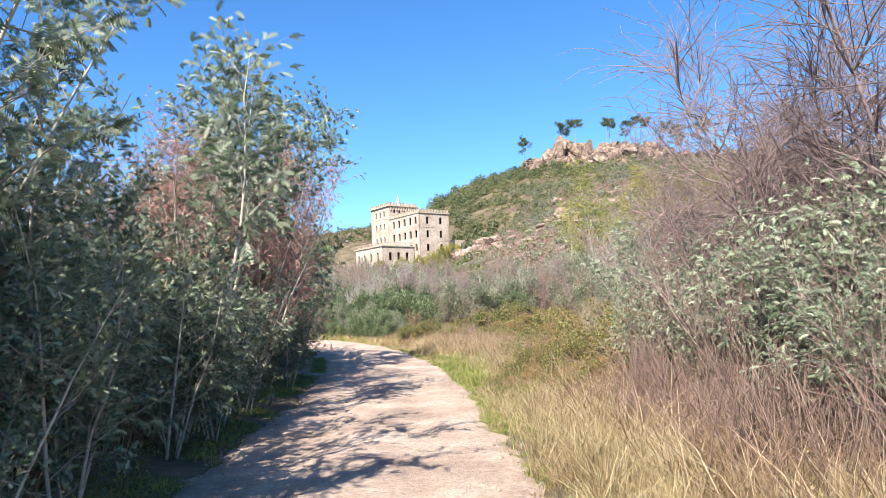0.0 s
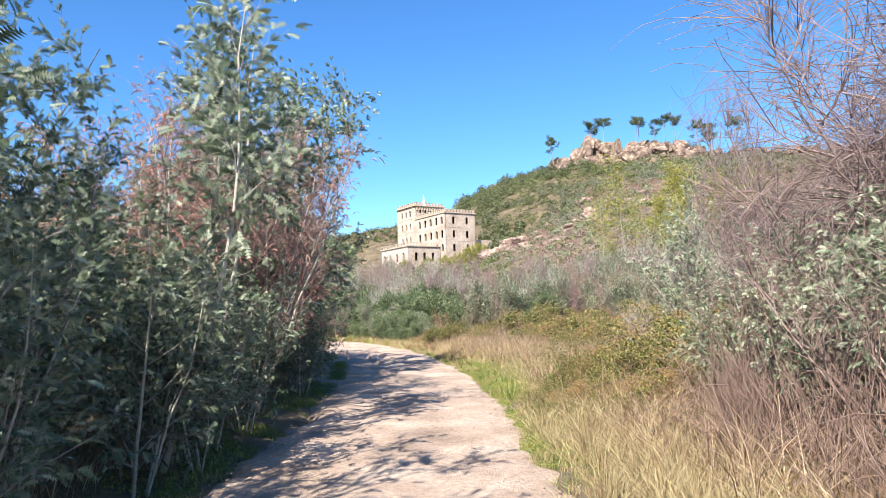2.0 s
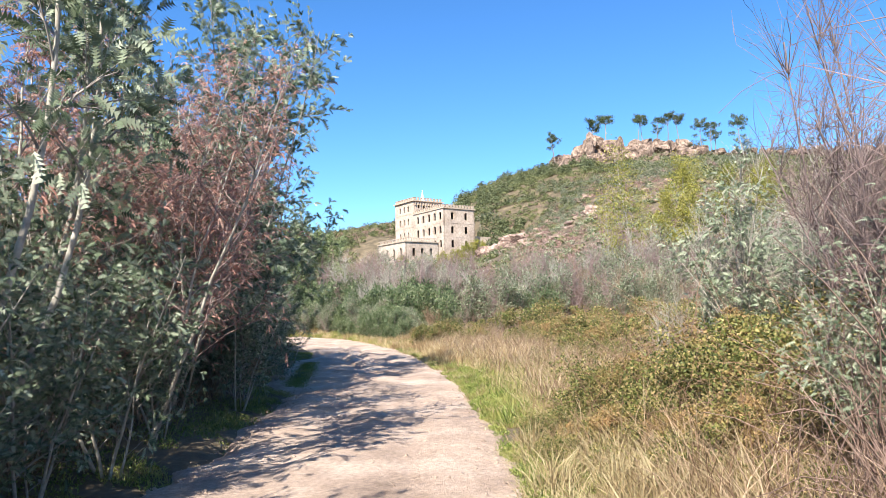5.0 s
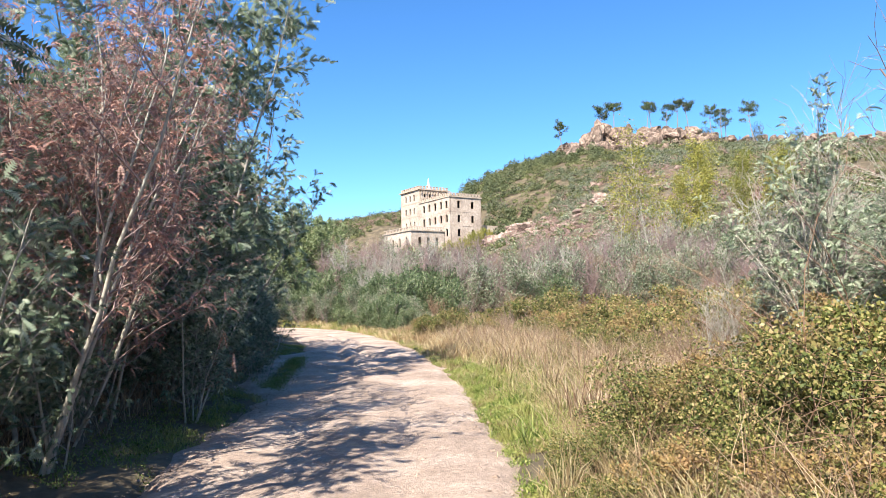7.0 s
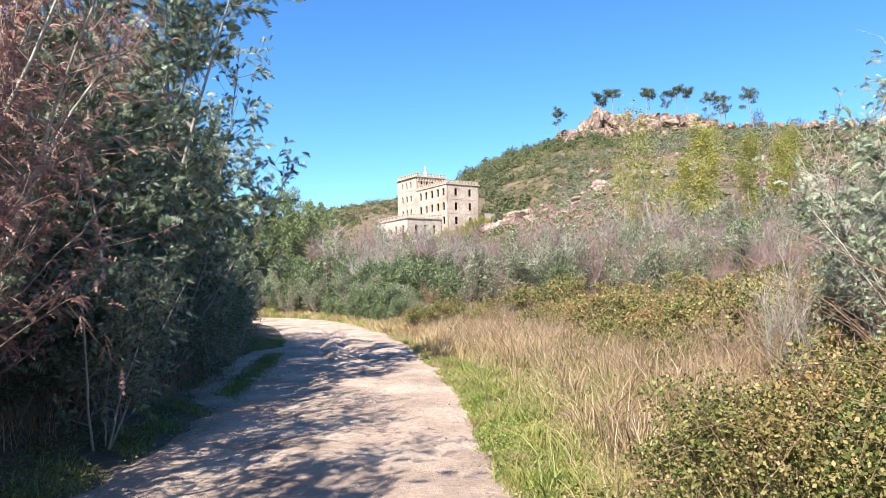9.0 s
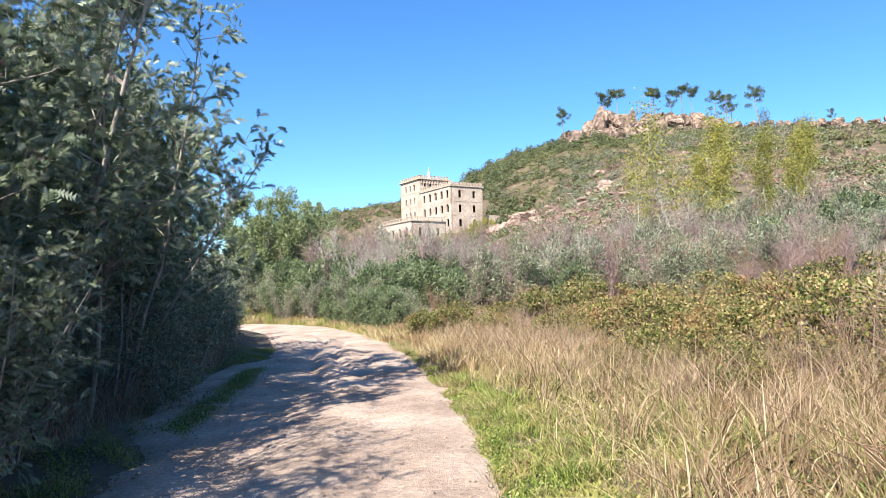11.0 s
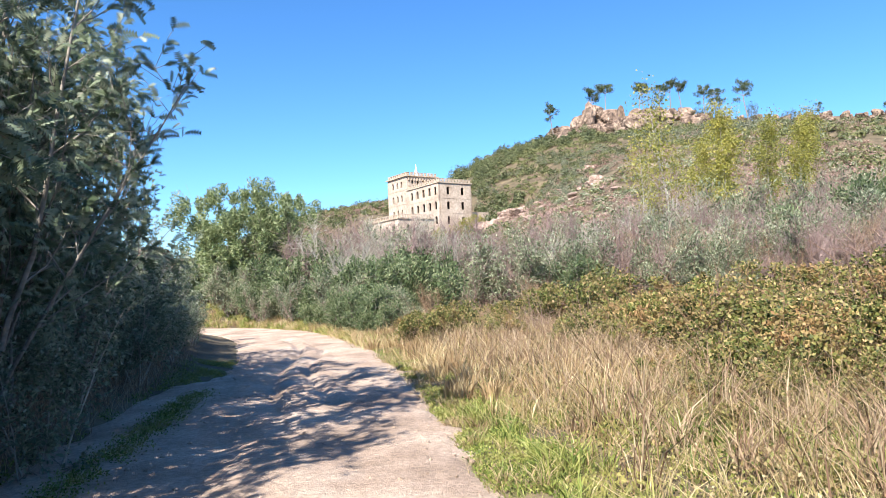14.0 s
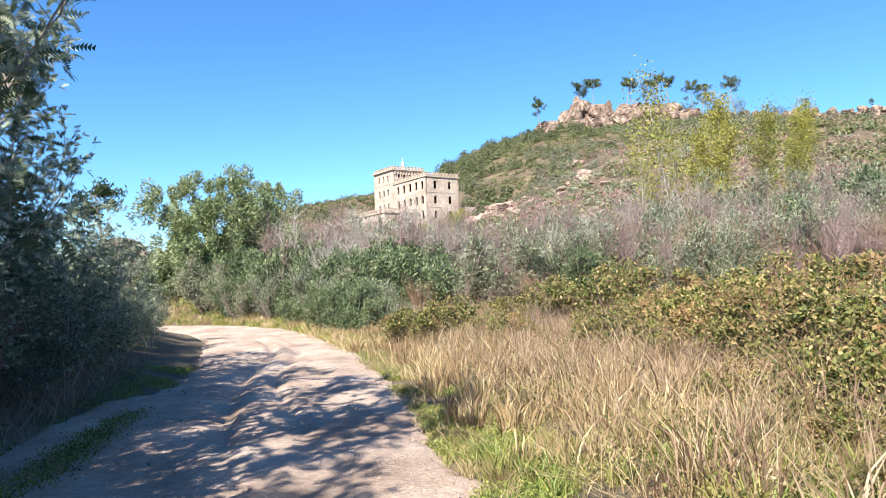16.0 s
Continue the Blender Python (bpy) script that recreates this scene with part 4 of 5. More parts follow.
# trees beside the start that shade the verge
for x, y, size, k in ((-4.9, 5.4, 0.82, 0), (-5.7, 6.8, 0.82, 3), (-5.6, 8.4, 0.7, 1), (-6.6, 9.4, 0.7, 0), (-4.6, 3.2, 0.82, 3)):
    stand(mimosas[k], x, y, size)
stand(slender, -3.7, 10.4, 0.95, 1.0, (0, 3))
stand(slender, -3.9, 11.5, 0.92, 1.0, (0, 2))
stand(slender, -5.0, 13.4, 1.0)
stand(tall_silver, -4.55, 21.0, 0.96)
stand(tall_silver, -5.3, 22.0, 0.97)
stand(tall_silver, -4.6, 19.8, 0.88)
stand(tall_silver, -3.8, 19.2, 0.62)
for x, y, size in ((-5.6, 0.5, 0.9), (-6.4, 2.0, 0.95), (-5.8, -1.6, 0.85), (-7.2, -0.2, 0.9), (-5.2, 3.6, 0.85), (-6.2, 5.2, 0.85), (-6.4, 18.2, 0.8), (-5.9, 20.0, 0.9), (-7.2, 22.2, 0.98), (-6.6, 24.2, 0.95), (-7.8, 25.4, 0.98), (-8.6, 28.0, 0.95), (-5.0, 18.6, 0.7)):
    stand(tall_silver, x, y, size)
stand(tall_silver, -5.2, 23.2, 1.0)
stand(airy[0], -6.1, 26.6, 1.02)
stand(tall_silver, -6.2, 26.0, 0.95)
stand(tall_silver, -7.0, 29.0, 0.85)
stand(mimosas[1], -7.4, 28.0, 0.85)
stand(mimosas[0], -8.8, 30.2, 0.95)
stand(airy[0], -5.5, 25.0, 0.95)
stand(airy[0], -6.9, 27.4, 1.0)
stand(airy[1], -7.7, 29.4, 1.05)
stand(airy[0], -9.0, 30.5, 1.0)
stand(airy[1], -6.4, 26.2, 0.95)
for x, y, size in ((-3.9, 15.0, 0.76), (-4.3, 16.2, 0.86), (-4.9, 14.2, 0.92), (-4.3, 17.2, 0.66), (-5.3, 15.6, 0.9), (-5.6, 17.0, 0.88), (-6.2, 14.8, 0.85)):
    stand(dead[rng.integers(2)], x, y, size)
# low growth under the trees
for y in np.arange(4, 34, 1.1):
    x, yy = along_road(y + rng.uniform(-0.4, 0.4), -3.4 - 1.3 * rng.uniform(0, 1) - (0.3 if y > 22 else 0))
    stand(mimosas[2], x, yy, rng.uniform(0.16, 0.32), 0.9)
for y in np.arange(1, 36, 0.85):
    off = -(3.3 if y < 21 else 4.0) - 2.6 * rng.uniform(0, 1) ** 1.3
    x, yy = along_road(y + rng.uniform(-0.3, 0.3), off)
    stand(dead[rng.integers(2)] if rng.uniform() < 0.55 else mimosas[2], x, yy, rng.uniform(0.26, 0.45), 0.8)
for y in np.arange(4.5, 34, 0.8):
    if y < 19 and rng.uniform() < 0.3:
        continue
    x, yy = along_road(y + rng.uniform(-0.3, 0.3), -(2.9 if y < 7 else 3.6 if y < 20.5 else 4.9) - 0.9 * rng.uniform(0, 1) - (0.6 if 13.5 < y < 17 else 0))
    stand(low_mimosa, x, yy, rng.uniform(0.6, 1.1), rng.uniform(0.85, 1.1), (rng.uniform(-4, 4), rng.uniform(-2, 8)))
for x, y, size in ((3.9, 6.4, 0.7), (4.3, 7.3, 0.9), (5.0, 6.6, 0.95), (4.7, 8.3, 0.9), (5.6, 7.4, 1.0), (4.0, 8.9, 0.75), (6.2, 8.4, 1.0), (5.3, 9.2, 0.95), (7.2, 7.6, 1.1), (4.4, 10.0, 0.8), (3.8, 11.0, 0.6), (5.0, 10.8, 0.9), (6.4, 10.6, 1.0), (5.8, 12.2, 0.9), (7.0, 17.0, 0.8), (8.2, 18.0, 0.9), (6.6, 6.2, 1.0), (4.4, 5.2, 0.6)):
    stand(low_sapling, x, y, size, rng.uniform(0.9, 1.1))
for y in np.arange(-4, 36, 1.7):
    x, yy = along_road(y, -6.2 - 3.5 * rng.uniform(0, 1))
    stand(backs[rng.integers(2)], x, yy, rng.uniform(0.4, 0.6), 0.8)
for y in np.arange(29, 45, 0.9):
    x, yy = along_road(y, -3.35 - 0.8 * rng.uniform(0, 1))
    stand(mimosas[2], x, yy, rng.uniform(0.18, 0.32), 0.95)
# low dark bushes where the trees end
for x, y, size in ((-6.6, 32.6, 0.5), (-7.2, 34.6, 0.55), (-7.7, 36.8, 0.5), (-8.6, 38.8, 0.52), (-9.4, 41.0, 0.5), (-10.6, 43.4, 0.5), (-9.8, 38.2, 0.65), (-11, 41, 0.7), (-6.2, 33.8, 0.3), (-7.4, 38.6, 0.28), (-8.2, 33.2, 0.5), (-10.2, 35.6, 0.5), (-5.9, 30.9, 0.42)):
    stand(mimosas[2], x, y, size)
for x, y, size in ((-7.8, 31.2, 0.72), (-8.6, 30.2, 0.9)):
    stand(airy[1], x, y, size)
# saplings on the other side
for x, y, size in ((4.2, 6.3, 0.38), (5.0, 7.2, 0.5), (3.8, 8.8, 0.33), (5.6, 9.4, 0.45), (6.6, 8.0, 0.5), (5.2, 10.6, 0.3), (6.8, 12.6, 0.33), (7.6, 14.5, 0.37), (7.2, 17.4, 0.4), (8.4, 18.5, 0.42), (9.5, 16, 0.45), (8.8, 12, 0.42), (7.9, 21, 0.36), (10.5, 21, 0.42), (11.5, 24, 0.4), (9.8, 19, 0.4), (12.6, 20, 0.45),
                   (3.6, 7.0, 0.3), (4.5, 7.9, 0.36), (3.5, 9.8, 0.28), (4.7, 9.0, 0.36), (5.6, 6.0, 0.42), (4.0, 5.6, 0.3), (6.3, 10.4, 0.4), (7.4, 10.2, 0.45), (5.9, 18.0, 0.36), (6.6, 20.6, 0.36), (9.2, 22.6, 0.4), (13, 26, 0.45), (10.6, 26, 0.36)):
    stand(saplings[rng.integers(3)], x, y, size, rng.uniform(0.9, 1.15))
for x, y, size in ((6.5, 18.4, 0.68), (7.6, 19.8, 0.62), (8.8, 20.8, 0.66)):
    stand(saplings[2], x, y, size)
for o in backs + mimosas + saplings + dead + airy + [slender, tall_silver, low_mimosa, low_sapling]:
    discard(o)

bare = [bare_shrub(61, 4.2, 4, M_TWIG, "bare dark-stemmed shrub with fine tangled twigs"), bare_shrub(62, 3.6, 5, M_PINK, "bare mauve-grey shrub with fine upright twigs"), bare_shrub(63, 4.0, 4, M_PALE, "dry pale-stemmed shrub without leaves"), bare_shrub(69, 5.0, 6, M_TWIG, "tall bare shrub with dark upright stems and twigs", 0.34, 10)]
for x, y, size, k in ((5.7, 13.3, 1.08, 3), (6.1, 13.8, 1.0, 3), (6.6, 13.2, 1.1, 3), (6.4, 14.4, 1.05, 3), (7.0, 14.0, 1.1, 3), (3.7, 5.6, 0.5, 1), (4.0, 7.6, 0.7, 1), (5.6, 8.4, 0.9, 1), (4.3, 6.6, 0.6, 1), (6.9, 15.7, 1.1, 0), (7.4, 15.0, 1.1, 1), (7.9, 16.4, 1.2, 0), (6.4, 14.0, 0.8, 2), (6.1, 18.6, 1.0, 2), (7.2, 17.6, 1.1, 2), (8.0, 20, 1.05, 2), (9.0, 14.5, 1.1, 1), (4.8, 10.0, 0.6, 1), (9.5, 24, 0.8, 1), (11, 27, 0.8, 1), (10.5, 17.5, 1.2, 1), (5.0, 19.6, 0.55, 2), (8.8, 22.4, 0.9, 2)):
    stand(bare[k], x, y, size, rng.uniform(0.9, 1.1))
hanging = [drooping_shrub(67, 5.4, 3, M_PINK), drooping_shrub(68, 4.8, 3, M_TWIG)]
for x, y, size, k in ((5.5, 7.9, 1.15, 0), (6.1, 8.3, 1.3, 0), (6.7, 7.5, 1.3, 1), (6.9, 9.0, 1.0, 0), (5.8, 7.1, 1.0, 1), (5.0, 8.4, 0.85, 1), (5.2, 9.2, 0.8, 0), (6.2, 6.2, 1.1, 1)):
    stand(hanging[k], x, y, size, 1.0, (rng.uniform(-4, 4), rng.uniform(0, 6)))
canes = [cane_clump(97, 50, 2.4, 0.28, 0.2), cane_clump(98, 44, 1.8, 0.34, 0.32), cane_clump(99, 60, 1.2, 0.42, 0.4)]
for k in range(64):
    y = 4.4 + 6.6 * rng.uniform(0, 1)
    x = 3.15 + 2.3 * rng.uniform(0, 1) ** 1.5 + (0.25 if y < 6 else 0)
    stand(canes[rng.integers(3) if x > 3.5 else 1 + rng.integers(2)], x, y, rng.uniform(0.75, 1.1))
for x, y, size, k in ((6.0, 23.2, 1.1, 2), (6.6, 22.6, 1.2, 1), (6.9, 23.6, 1.2, 2), (5.5, 22.4, 0.8, 2), (7.5, 22.4, 1.3, 1), (4.8, 27.5, 0.8, 2), (5.6, 30.0, 0.9, 1), (3.8, 33.0, 0.8, 1), (1.2, 39.0, 0.9, 1), (7.4, 27.0, 1.0, 1), (6.2, 20.6, 0.9, 2), (8.4, 30.0, 1.0, 1), (3.0, 36.0, 0.9, 1), (6.0, 18.2, 0.9, 1), (5.3, 17.9, 0.8, 2)):
    stand(canes[k], x, y, size)
for o in bare + hanging + canes:
    discard(o)

far_bare = [bare_shrub(64, 3.8, 6, M_PINK, "bare mauve-grey shrub with fine upright twigs", 0.42, thick=2.0), bare_shrub(65, 4.2, 6, M_PALE, "dry pale-stemmed shrub without leaves", thick=2.0), bare_shrub(66, 3.2, 7, M_STALK, "bare rust-coloured shrub with upright stems", 0.45, thick=2.0)]
willows = [willow(71, 4.4, 7, M_WILLOW, "grey-green willow scrub with upright mauve stems"), willow(72, 3.8, 8, M_WILLOW, "low grey-green willow scrub", 4), willow(73, 3.6, 7, M_BUSH, "dark green scrub bush at the edge of the field", 5, (0.22, 0.08), M_BARK)]
for k in range(80):
    x = -8 + 56 * rng.uniform(0, 1)
    y = 56 - 0.36 * (x + 9) + 19 * rng.uniform(0, 1) + (3 if x > 10 else 0)
    if abs(road_off(x, y)[0][0]) > 4 and y > 33:
        stand(far_bare[0 if rng.uniform() < 0.7 else 2], x, y, rng.uniform(0.8, 1.05), rng.uniform(1.15, 1.5))
for k in range(280):
    x = -9 + 56 * rng.uniform(0, 1)
    deep = rng.uniform(0, 1)
    y = 55 - 0.36 * (x + 9) + 20 * deep + (3 if x > 10 else 0)
    if -3.6 < -abs(road_off(x, y)[0][0]) or y < 31:
        continue
    pick = rng.uniform() + 0.25 * wave(x, y, 4.0, 2.0)
    size = rng.uniform(0.7, 1.15) * (0.85 + 0.3 * deep)
    if pick < 0.47:
        stand(willows[rng.integers(2)], x, y, size)
    elif pick < 0.60:
        stand(willows[2], x, y, size)
    else:
        stand(far_bare[0 if pick < 0.88 else (1 if pick < 1.12 else 2)], x, y, size * 1.1)
for x, y, size in ((-7.9, 57.5, 0.85), (-6.5, 55.8, 0.9), (-5.2, 54.5, 0.85), (-4.2, 52.5, 0.85), (-3.0, 51, 0.9), (-2.0, 49, 0.8), (-8.8, 59.4, 0.9), (-6, 59, 1.1), (-4.6, 57, 1.05), (-2.4, 54, 1.05), (-0.6, 51.5, 0.95), (-1.2, 47.5, 0.75), (0.6, 48, 0.8)):
    stand(willows[2], x, y, size)
for x, y, size in ((-10.4, 60.0, 0.7), (-9.6, 58.2, 0.55), (-11.4, 61, 0.7), (-16.2, 62.5, 0.5), (-19, 64, 0.55), (-23, 64, 0.7)):
    stand(willows[2], x, y, size)
for y in np.arange(40.5, 58, 0.55):
    x, yy = along_road(y, 2.75 + rng.uniform(-0.2, 1.2))
    stand(willows[2 if rng.uniform() < 0.6 else rng.integers(2)], x, yy, rng.uniform(0.3, 0.62) * (0.75 + 0.03 * (y - 40)))
for x, y, size, k in ((-7.2, 59.5, 1.35, 0), (-5.8, 57.5, 1.3, 1), (-4.9, 59, 1.4, 0), (-3.6, 56, 1.25, 0), (-2.2, 57, 1.35, 1), (-1.4, 54, 1.2, 0), (-3.2, 53, 1.1, 1), (0.4, 53, 1.2, 0), (1.6, 55, 1.3, 1), (-6.4, 61, 1.4, 0)):
    stand(far_bare[k], x, y, size)
for x, y, size, k in ((0.2, 47.0, 0.5, 2), (4.6, 44, 0.5, 2)):
    stand(far_bare[k], x, y, size)
for x, y, size, k in ((17.5, 66, 1.7, 1), (20, 69, 1.9, 0), (23, 70, 1.6, 0), (13, 60, 1.2, 0), (31, 76, 1.7, 0), (38, 80, 1.7, 0), (44, 78, 1.6, 1), (29, 68, 1.3, 0)):
    stand(far_bare[k], x, y, size)
for x, y, size, k in ((15, 63, 1.3, 0), (19, 64, 1.4, 1), (24, 68, 1.5, 0), (27, 71, 1.4, 1), (33, 73, 1.5, 0), (36, 70, 1.6, 2), (41, 76, 1.5, 0), (46, 80, 1.6, 1), (22, 62, 1.3, 2), (31, 63, 1.4, 0), (40, 66, 1.7, 2), (11, 64, 1.2, 0)):
    stand(willows[k], x, y, size)
for o in far_bare + willows:
    discard(o)

bush = round_bush(81, 8.9, 11.2, 60000)
bush.location = (-11.8, 63.5, ground_z(-11.8, 63.5) - 0.4)
golden = round_bush(84, 8.0, 7.0, 16000, M_YELLOW, "yellow-green bush growing below the old hotel")
for x, y, size in ((7.5, 207, 0.75), (11.0, 209, 0.9), (14.2, 211, 0.85), (3.5, 203, 0.7), (-1.5, 200, 0.65), (-8, 199, 0.6)):
    place(golden, x, y, ground_z(x, y) - 0.3, rng.uniform(0, 360), size)
discard(golden)
for seed, tall, wide, mat, text, x, y in ((85, 11.0, 7.0, M_GREYSCRUB, "grey-leaved tree standing among the rocks of the ridge", 149, 317), (86, 6.0, 11.0, M_DARKSCRUB, "dark rounded bush on the rocky ridge", 167, 318), (87, 9.0, 8.0, M_DARKSCRUB, "dense dark green tree beside the hilltop crag", 124, 314)):
    ridge_bush = round_bush(seed, tall, wide, 7000, mat, text)
    ridge_bush.location = (x, y, ground_z(x, y) - 0.3)
poplars = [poplar(82, 11, 6), poplar(83, 10, 17)]
for x, y, size, k in ((18.6, 68.0, 1.3, 0), (28.4, 80.7, 1.3, 1), (26.0, 79, 1.0, 1), (35.5, 85, 1.15, 1), (40.5, 88, 1.1, 1), (22, 76, 0.9, 0), (33, 92, 1.2, 0), (46, 96, 1.2, 1), (16, 66, 0.9, 0)):
    stand(poplars[k], x, y, size)
for o in poplars:
    discard(o)

far_brambles = [bramble(94, (1.5, 1.4, 1.45), 16000, 0.06, 70), bramble(95, (1.9, 1.5, 1.25), 18000, 0.06, 80), bramble(96, (1.2, 1.2, 0.95), 10000, 0.058, 55)]
brambles = [bramble(91, (1.5, 1.4, 1.45), 38000, 0.032), bramble(92, (1.9, 1.5, 1.25), 42000, 0.032, 110), bramble(93, (1.2, 1.2, 0.95), 23000, 0.032, 70)]
for x, y, size, k in ((1.7, 14.6, 0.55, 2), (1.5, 13.4, 0.42, 2), (2.3, 13.2, 0.75, 2), (2.7, 14.8, 0.85, 1), (3.0, 12.2, 0.85, 2), (3.9, 13.2, 1.15, 1), (4.9, 14.2, 1.35, 0), (3.6, 15.4, 0.95, 1), (5.8, 12.8, 1.35, 1), (4.6, 16.2, 1.05, 1), (5.7, 16.6, 1.2, 0), (4.4, 11.4, 0.95, 0), (5.6, 11.2, 1.1, 0), (3.1, 10.6, 0.5, 2), (6.8, 14.6, 1.4, 1),
                      (3.3, 20.6, 0.42, 2), (4.2, 22.0, 0.6, 2), (3.0, 23.6, 0.5, 2), (2.4, 25.6, 0.55, 2), (3.6, 27.2, 0.6, 2), (5.2, 23.6, 0.75, 1), (1.9, 28.6, 0.5, 2), (2.4, 31.0, 0.6, 2), (5.4, 20.0, 0.6, 2), (6.6, 19.6, 1.05, 1), (5.9, 21.5, 0.7, 2), (7.8, 22.5, 1.15, 0), (4.0, 25.2, 0.6, 1), (4.9, 26.0, 0.85, 1), (6.6, 26, 1.2, 1), (8.3, 25, 1.3, 0), (9.6, 27.5, 1.35, 1), (5.0, 28.8, 1.05, 0), (7.2, 29.6, 1.3, 1), (3.4, 29.5, 0.65, 2), (3.4, 32, 0.85, 2), (9.4, 31.5, 1.4, 0), (4.6, 34, 1.0, 1), (6.4, 35, 1.2, 0), (2.0, 35.0, 0.8, 2), (0.5, 37.0, 0.8, 1), (8.6, 36, 1.3, 1), (-0.8, 41, 0.7, 2), (2.6, 39, 1.0, 0), (11.6, 30, 1.5, 1), (12.5, 34, 1.4, 0), (5, 39, 1.2, 1), (15, 33, 1.4, 1), (6.3, 23.0, 0.95, 1), (7.2, 20.8, 1.15, 0), (8.4, 22.8, 1.25, 1), (5.6, 25.0, 0.8, 2), (7.4, 24.4, 1.2, 1), (9.4, 24.6, 1.3, 0), (6.0, 27.4, 1.05, 1), (4.6, 30.6, 0.85, 1), (8.4, 27.4, 1.3, 0), (5.9, 31.6, 1.1, 1), (8.0, 32.6, 1.25, 0), (6.6, 18.6, 0.7, 2), (10.8, 37, 1.3, 0), (-2.6, 46.2, 0.6, 1), (14, 38, 1.3, 1)):
    place((far_brambles if y > 18 else brambles)[k], x, y, ground_z(x, y) - 0.08, rng.uniform(0, 360), size * (rng.uniform(0.75, 1.1) if y > 18 else 0.95), rng.uniform(0.8, 1.2) if y > 18 else 1.0)
for o in brambles + far_brambles:
    discard(o)


# ---- grass ----
def grass(name, label, material, n, seed, where, tall, wide, lean=0.35):
    rng = rng_of(seed)
    xy = where(rng, n)
    n = len(xy)
    z = height(xy[:, 0], xy[:, 1])
    p0 = np.stack([xy[:, 0], xy[:, 1], z - 0.02], 1)
    h = (rng.uniform(*tall, n))[:, None]
    a = rng.uniform(0, 6.28, n)
    side = np.stack([np.cos(a), np.sin(a), 0 * a], 1) * wide * rng.uniform(0.6, 1.4, n)[:, None]
    tip = np.stack([rng.normal(size=n) * lean, rng.normal(size=n) * lean, np.ones(n)], 1) * h
    mid = p0 + tip * np.array([0.35, 0.35, 0.6])
    v = np.stack([p0 - side, p0 + side, mid + side * 0.7, mid - side * 0.7, p0 + tip + side * 0.12, p0 + tip - side * 0.12], 1)
    f = (np.arange(n) * 6)[:, None, None] + np.array([[0, 1, 2, 3], [3, 2, 4, 5]])
    return tagged(new(name, mesh_of(name, v, f.reshape(-1, 4), material)), label, "grass", kind="stuff")


def strip(y0, y1, o0, o1, clump=0.0, seed=1.0):
    """Places beside the track, from o0 to o1 metres off its middle, thinned into patches."""
    def where(rng, n):
        i = rng.integers(0, len(ROAD), n * 3)
        i = i[(ROAD[i, 1] > y0) & (ROAD[i, 1] < y1)]
        o = rng.uniform(o0, o1, len(i))
        p = ROAD[i] + nrm[i] * o[:, None] + rng.normal(size=(len(i), 2)) * 0.1
        keep = wave(p[:, 0], p[:, 1], 0.55, seed) + 0.5 * wave(p[:, 0], p[:, 1], 2.2, seed) > clump - 0.6
        return p[keep][:n]
    return where


def outside(where, x0, x1, y0, y1, keep):
    """The same places, thinned within a rectangle."""
    def chosen(rng, n):
        p = where(rng, n)
        inside = (p[:, 0] > x0) & (p[:, 0] < x1) & (p[:, 1] > y0) & (p[:, 1] < y1)
        return p[~inside | (rng.uniform(size=len(p)) < keep)]
    return chosen


def weeds(name, label, material, n, seed, where, tall, leaf, lift=0.0):
    """Small broad leaves close over the ground."""
    rng = rng_of(seed)
    xy = where(rng, n)
    n = len(xy)
    lump = 0.5 + 0.5 * wave(xy[:, 0], xy[:, 1], 0.3, seed)
    at = np.stack([xy[:, 0], xy[:, 1], height(xy[:, 0], xy[:, 1]) + lift + rng.uniform(0.0, 1.0, n) * tall * (0.35 + 0.65 * lump)], 1)
    way = unit(rng.normal(size=(n, 3)) + np.array([0, 0, 0.7]))
    return tagged(new(name, quads_mesh(name, leaves(rng, at, way, leaf, leaf * 0.6), material)), label, "weeds", kind="stuff")


def tussocks(name, label, material, n, per, seed, where, tall, wide, spread, lean):
    """Bunches of blades that fan out of one root."""
    rng = rng_of(seed + 500)
    xy = where(rng_of(seed), n)
    m = len(xy)
    size = np.repeat(rng.uniform(0.55, 1.3, m), per)
    off = rng.normal(size=(m * per, 2)) * spread * size[:, None]
    base = np.repeat(xy, per, 0) + off
    z = height(base[:, 0], base[:, 1])
    p0 = np.stack([base[:, 0], base[:, 1], z - 0.02], 1)
    h = (rng.uniform(*tall, m * per) * size)[:, None]
    a = rng.uniform(0, 6.28, m * per)
    side = np.stack([np.cos(a), np.sin(a), 0 * a], 1) * wide * rng.uniform(0.5, 1.5, m * per)[:, None]
    out = off / spread * 0.22 + rng.normal(size=off.shape) * lean
    tip = np.stack([out[:, 0], out[:, 1], np.ones(m * per)], 1) * h
    mid = p0 + tip * np.array([0.35, 0.35, 0.62])
    v = np.stack([p0 - side * 0.6, p0 + side * 0.6, mid + side, mid - side, p0 + tip + side * 0.1, p0 + tip - side * 0.1], 1)
    f = (np.arange(m * per) * 6)[:, None, None] + np.array([[0, 1, 2, 3], [3, 2, 4, 5]])
    return tagged(new(name, mesh_of(name, v, f.reshape(-1, 4), material)), label, "grass", kind="stuff")


grass("dry_grass", "tall straw-coloured dry grass beside the track", M_DRY, 52000, 101, outside(strip(0, 22, 2.6, 7.0, 0.2, 1.0), 0.5, 4.6, 17.5, 23.5, 0.35), (0.08, 0.42), 0.004, 0.75)
grass("dry_grass", "matted straw-coloured dry grass at the bank", M_DRY, 24000, 102, strip(2, 13, 2.1, 4.6, 0.1, 2.0), (0.1, 0.42), 0.004, 1.2)
